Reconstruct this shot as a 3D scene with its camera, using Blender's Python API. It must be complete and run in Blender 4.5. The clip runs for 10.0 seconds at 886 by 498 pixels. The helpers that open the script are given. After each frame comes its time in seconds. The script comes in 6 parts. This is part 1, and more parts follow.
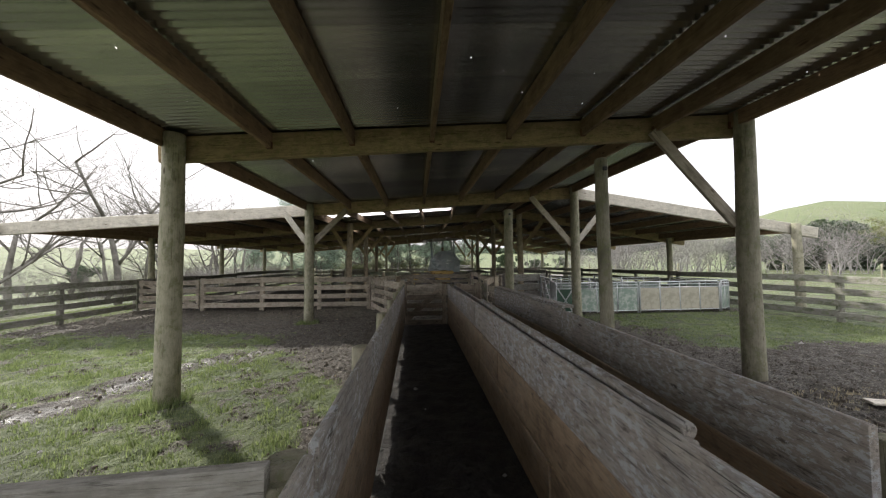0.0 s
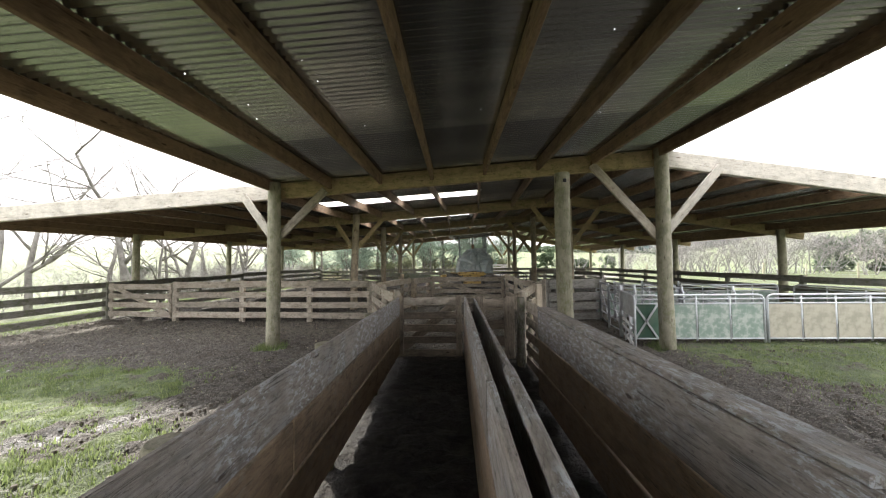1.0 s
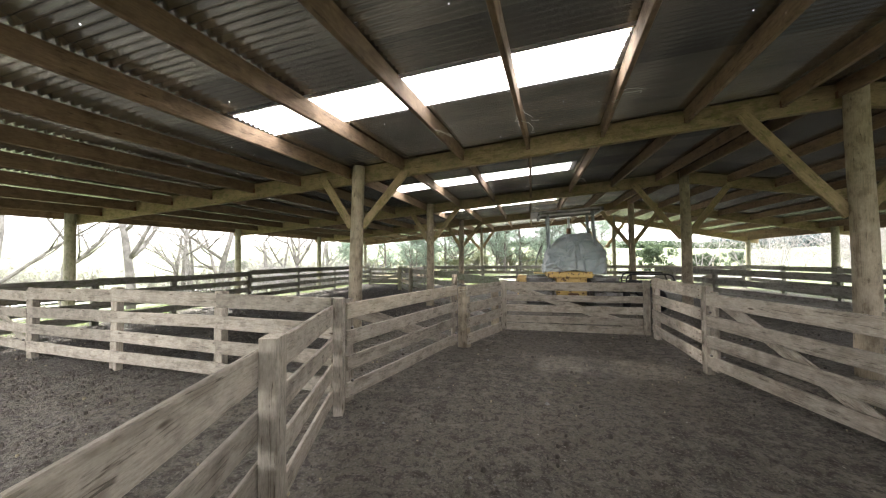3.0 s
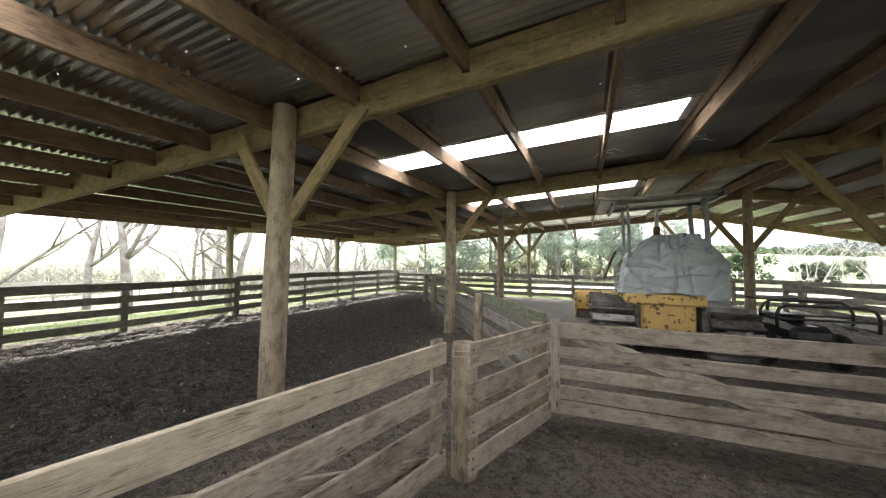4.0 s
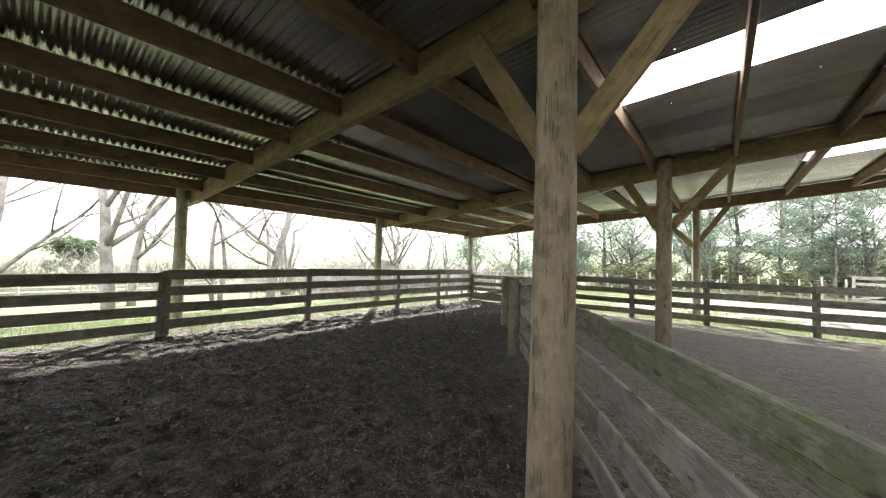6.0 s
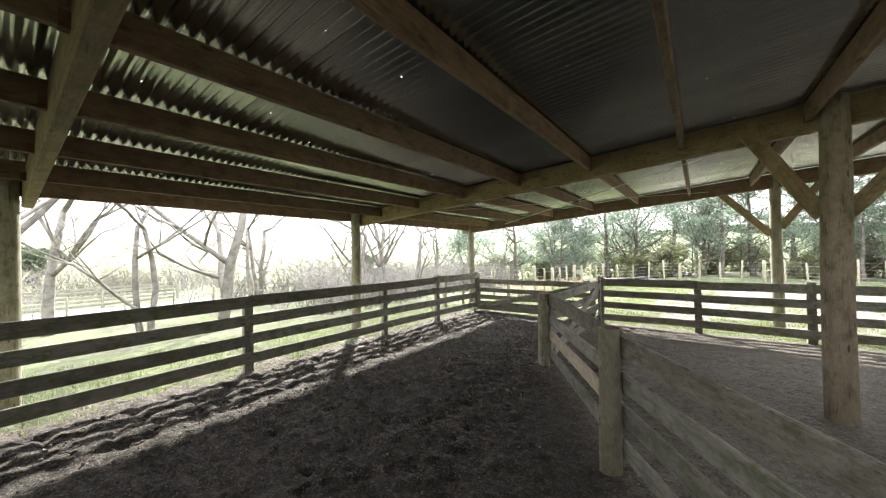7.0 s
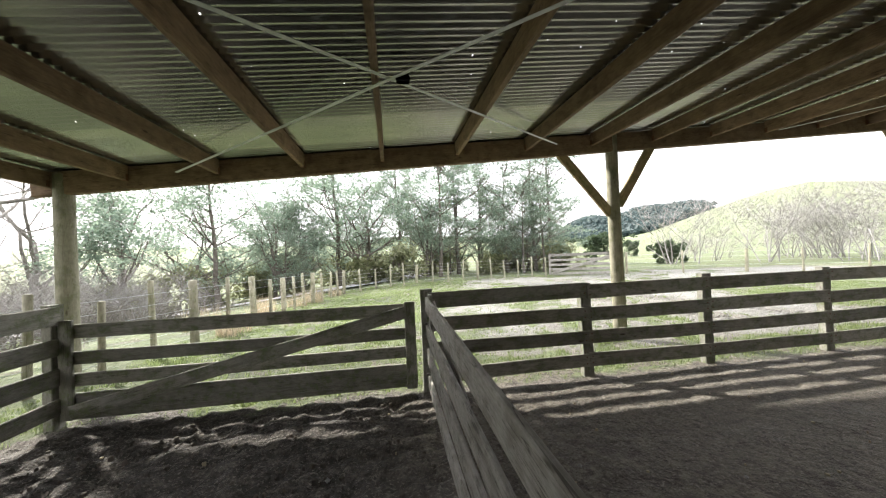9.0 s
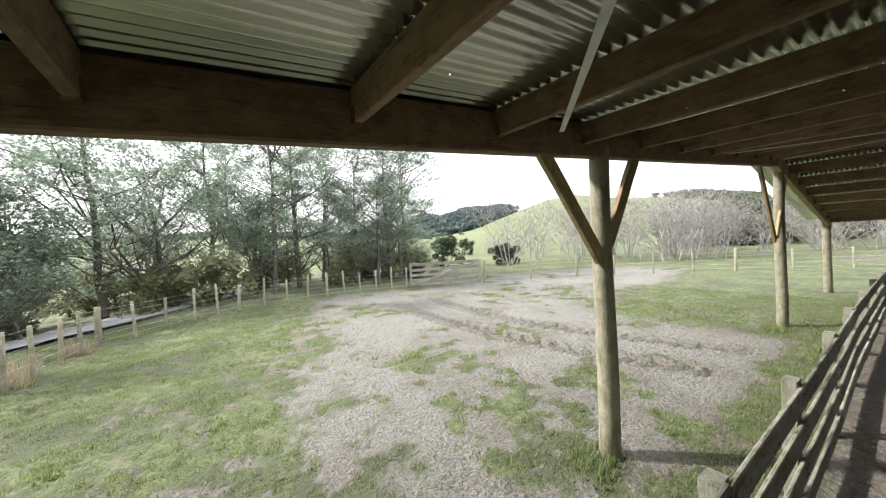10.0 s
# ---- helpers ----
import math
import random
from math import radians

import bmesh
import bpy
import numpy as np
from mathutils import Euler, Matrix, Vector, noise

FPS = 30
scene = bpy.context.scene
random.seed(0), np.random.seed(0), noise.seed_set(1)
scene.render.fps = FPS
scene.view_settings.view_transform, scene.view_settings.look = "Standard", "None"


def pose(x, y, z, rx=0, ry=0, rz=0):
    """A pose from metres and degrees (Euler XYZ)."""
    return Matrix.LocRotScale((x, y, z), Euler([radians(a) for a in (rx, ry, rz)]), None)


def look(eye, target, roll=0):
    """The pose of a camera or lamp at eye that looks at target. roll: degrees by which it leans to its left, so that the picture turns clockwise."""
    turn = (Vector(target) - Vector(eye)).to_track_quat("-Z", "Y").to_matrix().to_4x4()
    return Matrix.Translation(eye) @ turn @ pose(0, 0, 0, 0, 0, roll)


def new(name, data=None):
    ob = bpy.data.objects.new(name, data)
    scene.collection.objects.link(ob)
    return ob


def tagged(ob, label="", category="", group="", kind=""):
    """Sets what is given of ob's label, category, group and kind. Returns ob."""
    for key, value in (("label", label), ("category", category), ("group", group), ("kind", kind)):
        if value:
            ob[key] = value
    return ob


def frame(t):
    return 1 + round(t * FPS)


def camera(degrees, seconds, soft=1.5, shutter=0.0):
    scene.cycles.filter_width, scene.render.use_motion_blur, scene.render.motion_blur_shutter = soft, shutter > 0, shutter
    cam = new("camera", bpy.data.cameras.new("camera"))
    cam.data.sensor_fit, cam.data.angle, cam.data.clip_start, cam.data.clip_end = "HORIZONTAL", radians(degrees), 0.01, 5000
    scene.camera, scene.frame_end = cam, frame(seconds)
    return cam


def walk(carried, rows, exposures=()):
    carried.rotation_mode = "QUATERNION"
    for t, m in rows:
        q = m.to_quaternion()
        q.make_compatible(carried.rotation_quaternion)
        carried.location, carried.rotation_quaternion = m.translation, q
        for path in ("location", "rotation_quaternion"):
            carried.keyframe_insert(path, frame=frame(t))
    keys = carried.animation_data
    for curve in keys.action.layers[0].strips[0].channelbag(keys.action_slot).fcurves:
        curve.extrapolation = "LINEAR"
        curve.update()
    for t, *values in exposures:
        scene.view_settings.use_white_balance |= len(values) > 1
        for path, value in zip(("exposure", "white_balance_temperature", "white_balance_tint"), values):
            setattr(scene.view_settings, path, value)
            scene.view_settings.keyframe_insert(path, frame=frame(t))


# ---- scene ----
cam = camera(105.0, 10.0, soft=1.15)
PATH = [
    (0, (-0.175, -0.101, 1.44), (-0.02, 1.892, 1.523), -0.7),
    (0.5, (0.234, 1.248, 1.466), (0.269, 3.246, 1.549), -0.5),
    (1, (0.405, 2.573, 1.483), (0.338, 4.571, 1.561), -0.6),
    (1.5, (0.459, 3.907, 1.426), (0.288, 5.898, 1.502), -0.7),
    (2, (0.413, 5.215, 1.327), (0.137, 7.194, 1.401), -0.6),
    (2.5, (0.262, 6.609, 1.345), (-0.121, 8.571, 1.417), -0.7),
    (2.7, (0.208, 7.173, 1.347), (-0.224, 9.125, 1.416), -0.7),
    (3.8, (0.064, 10.414, 1.581), (-0.654, 12.28, 1.644), 0.4),
    (4, (-0.053, 11.014, 1.566), (-0.833, 12.854, 1.638), 0.6),
    (4.5, (-0.431, 12.426, 1.491), (-1.33, 14.211, 1.575), 1.2),
    (5, (-0.881, 13.89, 1.364), (-1.926, 15.594, 1.456), 1.8),
    (5.5, (-1.44, 15.154, 1.255), (-2.626, 16.761, 1.352), 2.5),
    (5.7, (-1.681, 15.595, 1.262), (-2.922, 17.16, 1.356), 2.4),
    (6.8, (-3.553, 17.5, 1.62), (-4.8, 19.062, 1.652), -0.5),
    (7, (-3.91, 17.891, 1.677), (-5.111, 19.49, 1.704), -1.0),
    (7.5, (-4.73, 18.954, 1.8), (-5.736, 20.682, 1.817), -2.3),
    (8, (-5.411, 20.156, 1.565), (-6.068, 22.044, 1.595), -2.5),
    (8.5, (-5.838, 21.454, 1.36), (-6.038, 23.444, 1.394), -2.6),
    (9, (-6.082, 22.812, 1.434), (-5.782, 24.79, 1.464), -2.4),
    (9.5, (-6.032, 24.224, 1.733), (-5.285, 26.079, 1.75), -2.2),
    (10, (-5.8, 25.829, 2.18), (-4.652, 27.467, 2.142), -2.8),
]
EXPOSURES = [(0.0, 1.25), (0.7, 1.95), (1.4, 2.5), (2.2, 3.05), (2.7, 3.1), (3.8, 3.1), (5.0, 3.25), (5.5, 3.1), (7.0, 2.95), (8.0, 2.8), (9.0, 2.3), (10.0, 1.68)]
walk(cam, [(t, look(eye, target, roll)) for t, eye, target, roll in PATH], EXPOSURES)

# ---- world, sun ----
SUN_ELEV, SUN_AZ = 37.0, -46.0          # degrees; azimuth clockwise from +y
world = bpy.data.worlds.new("world")
scene.world = world
world.use_nodes = True
wn, wl = world.node_tree.nodes, world.node_tree.links
bg = wn["Background"]
sky = wn.new("ShaderNodeTexSky")
sky.sky_type, sky.sun_disc = "NISHITA", False
sky.sun_elevation, sky.sun_rotation = radians(SUN_ELEV), radians(SUN_AZ)
sky.air_density, sky.dust_density = 1.0, 4.0
scale_sky = wn.new("ShaderNodeMix")
scale_sky.data_type = "RGBA"
scale_sky.blend_type = "MULTIPLY"
scale_sky.inputs[0].default_value = 1.0
scale_sky.inputs[7].default_value = (0.10, 0.10, 0.10, 1)
overcast = wn.new("ShaderNodeMix")
overcast.data_type = "RGBA"
overcast.inputs[0].default_value = 0.92
# an overcast dome: the zenith about three times as bright as the horizon
dome = wn.new("ShaderNodeTexCoord")
height = wn.new("ShaderNodeSeparateXYZ")
wl.new(dome.outputs["Generated"], height.inputs[0])
cover = wn.new("ShaderNodeMix")
cover.data_type = "RGBA"
cover.inputs[6].default_value = (0.46, 0.455, 0.475, 1)
cover.inputs[7].default_value = (1.20, 1.20, 1.25, 1)
wl.new(height.outputs[2], cover.inputs[0])
wl.new(cover.outputs[2], overcast.inputs[7])
wl.new(sky.outputs[0], scale_sky.inputs[6])
wl.new(scale_sky.outputs[2], overcast.inputs[6])
wl.new(overcast.outputs[2], bg.inputs[0])
bg.inputs[1].default_value = 1.0
sun = new("sun", bpy.data.lights.new("sun", "SUN"))
sun.data.energy, sun.data.angle, sun.data.color = 2.7, radians(2.2), (1.0, 0.95, 0.88)
sd = Vector((math.sin(radians(SUN_AZ)) * math.cos(radians(SUN_ELEV)), math.cos(radians(SUN_AZ)) * math.cos(radians(SUN_ELEV)), math.sin(radians(SUN_ELEV))))
sun.matrix_world = look(sd * 60, (0, 0, 0))

# ---- materials ----
def material(name, rough=0.8, metal=0.0):
    m = bpy.data.materials.new(name)
    m.use_nodes = True
    b = m.node_tree.nodes["Principled BSDF"]
    b.inputs["Roughness"].default_value, b.inputs["Metallic"].default_value = rough, metal
    return m, m.node_tree.nodes, m.node_tree.links, b


def mix(n, l, fac, a, b, mode="MIX"):
    """A colour mix node; each of fac, a, b is a socket or a value."""
    k = n.new("ShaderNodeMix")
    k.data_type, k.blend_type = "RGBA", mode
    for i, v in ((0, fac), (6, a), (7, b)):
        if hasattr(v, "links"):
            l.new(v, k.inputs[i])
        elif i == 0:
            k.inputs[0].default_value = v
        else:
            k.inputs[i].default_value = (*v[:3], 1)
    return k.outputs[2]


def noise_tex(n, l, vec, scale, detail=4, rough=0.6):
    k = n.new("ShaderNodeTexNoise")
    k.inputs["Scale"].default_value, k.inputs["Detail"].default_value, k.inputs["Roughness"].default_value = scale, detail, rough
    if vec is not None:
        l.new(vec, k.inputs["Vector"])
    return k.outputs[0]


def ramp(n, l, fac, lo, hi):
    k = n.new("ShaderNodeMapRange")
    k.interpolation_type = "SMOOTHSTEP"
    k.inputs[1].default_value, k.inputs[2].default_value = lo, hi
    l.new(fac, k.inputs[0])
    return k.outputs[0]


def maths(n, l, op, a, b=0.0):
    k = n.new("ShaderNodeMath")
    k.operation = op
    for i, v in enumerate((a, b)):
        if hasattr(v, "links"):
            l.new(v, k.inputs[i])
        else:
            k.inputs[i].default_value = v
    return k.outputs[0]


def bump(n, l, b, height, strength, dist):
    k = n.new("ShaderNodeBump")
    k.inputs["Strength"].default_value, k.inputs["Distance"].default_value = strength, dist
    l.new(height, k.inputs["Height"])
    l.new(k.outputs[0], b.inputs["Normal"])


def timber_material(name, base, dark, stain, stain_amount=0.5, rough=0.85, moss=None, lichen=None, lichen_amount=0.75):
    """Sawn or round timber: grain along local x, knots, stains; tone shifts from piece to piece."""
    m, n, l, b = material(name, rough)
    co = n.new("ShaderNodeTexCoord").outputs["Object"]
    info = n.new("ShaderNodeObjectInfo")
    rnd = info.outputs["Random"]
    shift = n.new("ShaderNodeVectorMath")
    shift.operation = "ADD"
    comb = n.new("ShaderNodeCombineXYZ")
    l.new(maths(n, l, "MULTIPLY", rnd, 37.0), comb.inputs[0])
    l.new(maths(n, l, "MULTIPLY", rnd, 11.0), comb.inputs[1])
    l.new(co, shift.inputs[0])
    l.new(comb.outputs[0], shift.inputs[1])
    mp = n.new("ShaderNodeMapping")
    mp.inputs["Scale"].default_value = (16, 95, 95)
    l.new(shift.outputs[0], mp.inputs[0])
    grain = noise_tex(n, l, mp.outputs[0], 1.0, 7, 0.7)
    mp2 = n.new("ShaderNodeMapping")
    mp2.inputs["Scale"].default_value = (4.0, 7, 7)
    l.new(shift.outputs[0], mp2.inputs[0])
    blotch = noise_tex(n, l, mp2.outputs[0], 1.6, 4, 0.6)
    fine = noise_tex(n, l, shift.outputs[0], 24, 4, 0.7)
    col = mix(n, l, ramp(n, l, grain, 0.16, 0.62), dark, base)
    col = mix(n, l, maths(n, l, "MULTIPLY", ramp(n, l, blotch, 0.45, 0.7), stain_amount), col, stain)
    mp5 = n.new("ShaderNodeMapping")
    mp5.inputs["Scale"].default_value = (2.2, 30, 30)
    l.new(shift.outputs[0], mp5.inputs[0])
    streak = noise_tex(n, l, mp5.outputs[0], 1.0, 5, 0.65)
    col = mix(n, l, maths(n, l, "MULTIPLY", ramp(n, l, streak, 0.47, 0.37), 0.5), col, dark)
    mott = noise_tex(n, l, shift.outputs[0], 7, 6, 0.75)
    tone = maths(n, l, "ADD", maths(n, l, "MULTIPLY", rnd, 0.4), 0.30)
    tone = maths(n, l, "ADD", tone, maths(n, l, "MULTIPLY", mott, 1.0))
    tcol = n.new("ShaderNodeCombineColor")
    for i in range(3):
        l.new(tone, tcol.inputs[i])
    col = mix(n, l, 1.0, col, tcol.outputs[0], "MULTIPLY")
    vor = n.new("ShaderNodeTexVoronoi")
    mp3 = n.new("ShaderNodeMapping")
    mp3.inputs["Scale"].default_value = (1.6, 5.5, 5.5)
    l.new(shift.outputs[0], mp3.inputs[0])
    l.new(mp3.outputs[0], vor.inputs["Vector"])
    vor.inputs["Scale"].default_value = 1.3
    col = mix(n, l, ramp(n, l, vor.outputs["Distance"], 0.10, 0.05), col, (dark[0] * 0.5, dark[1] * 0.45, dark[2] * 0.4))
    mp4 = n.new("ShaderNodeMapping")
    mp4.inputs["Scale"].default_value = (1.1, 34, 34)
    l.new(shift.outputs[0], mp4.inputs[0])
    ck = noise_tex(n, l, mp4.outputs[0], 1.0, 2, 0.5)
    ck = ramp(n, l, maths(n, l, "ABSOLUTE", maths(n, l, "SUBTRACT", ck, 0.53)), 0.014, 0.004)
    ck = maths(n, l, "MULTIPLY", ck, ramp(n, l, blotch, 0.42, 0.58))
    col = mix(n, l, maths(n, l, "MULTIPLY", ck, 0.75), col, (dark[0] * 0.35, dark[1] * 0.33, dark[2] * 0.3))
    if moss:
        mo = maths(n, l, "MULTIPLY", ramp(n, l, fine, 0.45, 0.62), ramp(n, l, blotch, 0.4, 0.6))
        col = mix(n, l, maths(n, l, "MULTIPLY", mo, 0.75), col, moss)
    if lichen:
        mp6 = n.new("ShaderNodeMapping")
        mp6.inputs["Scale"].default_value = (15, 34, 34)
        l.new(shift.outputs[0], mp6.inputs[0])
        patch = noise_tex(n, l, mp6.outputs[0], 1.0, 9, 0.78)
        wide = noise_tex(n, l, shift.outputs[0], 1.7, 3, 0.5)
        col = mix(n, l, maths(n, l, "MULTIPLY", maths(n, l, "MULTIPLY", ramp(n, l, patch, 0.51, 0.565), ramp(n, l, wide, 0.40, 0.58)), lichen_amount), col, lichen)
        col = mix(n, l, maths(n, l, "MULTIPLY", ramp(n, l, patch, 0.44, 0.36), 0.7), col, (dark[0] * 0.5, dark[1] * 0.48, dark[2] * 0.45))
    l.new(col, b.inputs["Base Color"])
    h = maths(n, l, "ADD", maths(n, l, "MULTIPLY", grain, 0.7), maths(n, l, "MULTIPLY", fine, 0.3))
    h = maths(n, l, "ADD", h, maths(n, l, "MULTIPLY", ck, -0.8))
    bump(n, l, b, h, 0.75, 0.008)
    return m


WOOD_GREY = timber_material("weathered_grey_timber", (0.30, 0.285, 0.255), (0.15, 0.14, 0.12), (0.11, 0.10, 0.075), 0.6)
WOOD_RAIL = timber_material("mossy_grey_rail", (0.27, 0.26, 0.225), (0.13, 0.125, 0.10), (0.09, 0.10, 0.05), 0.6, moss=(0.13, 0.16, 0.07))
WOOD_PEN = timber_material("pale_dirty_timber", (0.42, 0.37, 0.30), (0.22, 0.185, 0.14), (0.14, 0.115, 0.085), 0.55)
WOOD_NEW = timber_material("newer_pale_timber", (0.56, 0.49, 0.38), (0.36, 0.30, 0.22), (0.25, 0.20, 0.14), 0.35)
WOOD_RACE = timber_material("worn_race_board", (0.31, 0.278, 0.24), (0.115, 0.10, 0.084), (0.27, 0.275, 0.28), 0.5, 0.7, lichen=(0.47, 0.495, 0.52), lichen_amount=0.75)
WOOD_RACE_LOW = timber_material("brown_rubbed_race_board", (0.33, 0.245, 0.16), (0.16, 0.115, 0.077), (0.09, 0.065, 0.045), 0.6, 0.5, lichen=(0.25, 0.215, 0.17))
WOOD_DARK = timber_material("dark_mossy_board", (0.235, 0.215, 0.175), (0.11, 0.098, 0.077), (0.10, 0.105, 0.06), 0.6, moss=(0.13, 0.15, 0.07), lichen=(0.40, 0.41, 0.40), lichen_amount=0.4)
WOOD_GATE = timber_material("brown_grey_gate_board", (0.34, 0.285, 0.22), (0.15, 0.122, 0.092), (0.11, 0.09, 0.07), 0.55)
WOOD_BEAM = timber_material("ochre_roof_beam", (0.35, 0.265, 0.15), (0.21, 0.15, 0.08), (0.15, 0.13, 0.06), 0.5, moss=(0.18, 0.17, 0.06))
WOOD_PURLIN = timber_material("brown_purlin", (0.25, 0.17, 0.105), (0.145, 0.09, 0.055), (0.10, 0.06, 0.035), 0.5)
WOOD_PALE = timber_material("sun_bleached_beam", (0.55, 0.51, 0.44), (0.38, 0.34, 0.28), (0.28, 0.25, 0.20), 0.35)
WOOD_ALGAE = timber_material("green_filmed_rail", (0.24, 0.25, 0.185), (0.12, 0.125, 0.085), (0.12, 0.15, 0.07), 0.7, moss=(0.16, 0.215, 0.085), lichen=(0.36, 0.38, 0.33), lichen_amount=0.35)
POST_OLD = timber_material("greenish_round_post", (0.30, 0.28, 0.21), (0.19, 0.175, 0.12), (0.13, 0.13, 0.08), 0.6, moss=(0.17, 0.18, 0.09))
POST_IN = timber_material("tan_round_post", (0.37, 0.31, 0.225), (0.24, 0.195, 0.135), (0.15, 0.115, 0.075), 0.75)


def plain(name, col, rough=0.5, metal=0.0, col2=None, scale=6.0, bumpy=0.0, lo=0.42, hi=0.62):
    """A surface with stains at two scales."""
    m, n, l, b = material(name, rough, metal)
    co = n.new("ShaderNodeTexCoord").outputs["Object"]
    c2 = col2 or tuple(0.6 * v for v in col)
    a = noise_tex(n, l, co, scale, 5, 0.65)
    f = noise_tex(n, l, co, scale * 9, 4, 0.6)
    c = mix(n, l, ramp(n, l, a, lo, hi), col, c2)
    c = mix(n, l, maths(n, l, "MULTIPLY", f, 0.3), c, tuple(0.45 * v for v in col))
    l.new(c, b.inputs["Base Color"])
    if bumpy:
        bump(n, l, b, maths(n, l, "ADD", a, f), 0.5, bumpy)
    return m


GALV = plain("galvanised_steel", (0.60, 0.62, 0.63), 0.45, 0.2, (0.50, 0.52, 0.53), 5)
YELLOW = plain("chipped_yellow_paint", (0.62, 0.42, 0.14), 0.55, 0.0, (0.11, 0.06, 0.03), 8, 0.003, 0.555, 0.59)
STEEL_DARK = plain("worn_track_steel", (0.23, 0.22, 0.215), 0.42, 0.6, (0.12, 0.105, 0.09), 7, 0.002)
BLACK = plain("black_enamel", (0.018, 0.018, 0.021), 0.4, 0.0, (0.04, 0.038, 0.035), 6)
GREY_PAINT = plain("grey_blue_paint", (0.25, 0.28, 0.30), 0.5, 0.0, (0.15, 0.16, 0.16), 5)
PVC_CLEAR = plain("cloudy_green_panel", (0.20, 0.27, 0.22), 0.4, 0.0, (0.42, 0.44, 0.40), 7)
PVC_TAN = plain("dusty_tan_panel", (0.42, 0.39, 0.31), 0.5, 0.0, (0.30, 0.29, 0.22), 6)
PVC_GREEN = plain("dark_green_panel", (0.05, 0.115, 0.075), 0.5, 0.0, (0.08, 0.13, 0.09), 5)
RUSTY = plain("rusty_iron", (0.20, 0.10, 0.05), 0.8, 0.2, (0.10, 0.05, 0.03), 8, 0.002)
ROPE = plain("pale_frayed_twine", (0.55, 0.52, 0.43), 0.9)
BARK = plain("pale_lichen_bark", (0.24, 0.225, 0.20), 0.95, 0.0, (0.13, 0.12, 0.105), 3, 0.01)
BARK_PALE = plain("bleached_grey_bark", (0.33, 0.315, 0.30), 0.95, 0.0, (0.24, 0.225, 0.215), 3)
ROAD_GRAVEL = plain("grey_road_gravel", (0.30, 0.30, 0.31), 0.95, 0.0, (0.24, 0.24, 0.245), 3, 0.01)
TWIG = plain("grey_brown_twigs", (0.17, 0.155, 0.13), 0.95, 0.0, (0.11, 0.10, 0.085), 0.4)
BARK_DARK = plain("grey_brown_bark", (0.16, 0.14, 0.12), 0.95, 0.0, (0.08, 0.07, 0.055), 3, 0.01)
STONE = plain("grey_stone", (0.33, 0.32, 0.30), 0.9, 0.0, (0.22, 0.21, 0.19), 4, 0.01)


def tarpaulin():
    """Coated cloth with sharp handling creases and dusty folds."""
    m, n, l, b = material("blue_grey_tarpaulin", 0.68)
    co = n.new("ShaderNodeTexCoord").outputs["Object"]
    lines = None
    for sc, turn in (((0.6, 0.6, 2.6), 0.45), ((1.3, 1.3, 0.5), -0.5)):
        mp = n.new("ShaderNodeMapping")
        mp.inputs["Scale"].default_value = sc
        mp.inputs["Rotation"].default_value = (turn, turn * 0.6, 0.3)
        l.new(co, mp.inputs[0])
        q = noise_tex(n, l, mp.outputs[0], 1.0, 2, 0.45)
        q = ramp(n, l, maths(n, l, "ABSOLUTE", maths(n, l, "SUBTRACT", q, 0.5)), 0.05, 0.0)
        lines = q if lines is None else maths(n, l, "ADD", lines, q)
    dust = noise_tex(n, l, co, 3.0, 6, 0.7)
    c = mix(n, l, ramp(n, l, dust, 0.35, 0.7), (0.30, 0.345, 0.355), (0.40, 0.435, 0.44))
    c = mix(n, l, maths(n, l, "MULTIPLY", lines, 0.10), c, (0.52, 0.54, 0.54))
    l.new(c, b.inputs["Base Color"])
    bump(n, l, b, lines, 0.85, 0.03)
    return m


TARP = tarpaulin()


def iron_roof():
    """Weathered galvanised corrugated iron with nail holes that let the sky through."""
    m, n, l, b = material("galvanised_corrugated_iron", 0.3, 0.9)
    co = n.new("ShaderNodeTexCoord").outputs["Object"]
    isl = n.new("ShaderNodeNewGeometry").outputs["Random Per Island"]
    mp = n.new("ShaderNodeMapping")
    mp.inputs["Scale"].default_value = (0.5, 2.2, 1)
    l.new(co, mp.inputs[0])
    a = noise_tex(n, l, mp.outputs[0], 1.3, 6, 0.65)
    f = noise_tex(n, l, co, 30, 4, 0.6)
    c = mix(n, l, ramp(n, l, a, 0.35, 0.68), (0.52, 0.535, 0.51), (0.74, 0.75, 0.69))
    c = mix(n, l, maths(n, l, "MULTIPLY", isl, 0.7), c, (0.25, 0.26, 0.265))
    c = mix(n, l, maths(n, l, "MULTIPLY", f, 0.12), c, (0.2, 0.19, 0.16))
    l.new(c, b.inputs["Base Color"])
    l.new(maths(n, l, "ADD", maths(n, l, "MULTIPLY", a, 0.10), 0.17), b.inputs["Roughness"])
    flat = n.new("ShaderNodeMapping")
    flat.inputs["Scale"].default_value = (1, 1, 0)
    l.new(co, flat.inputs[0])
    v = n.new("ShaderNodeTexVoronoi")
    v.voronoi_dimensions = "2D"
    v.inputs["Scale"].default_value = 1.5
    l.new(flat.outputs[0], v.inputs["Vector"])
    hole = maths(n, l, "LESS_THAN", v.outputs["Distance"], 0.0075)
    tr = n.new("ShaderNodeBsdfTransparent")
    ms = n.new("ShaderNodeMixShader")
    l.new(hole, ms.inputs[0])
    l.new(b.outputs[0], ms.inputs[1])
    l.new(tr.outputs[0], ms.inputs[2])
    l.new(ms.outputs[0], n["Material Output"].inputs[0])
    return m


IRON = iron_roof()


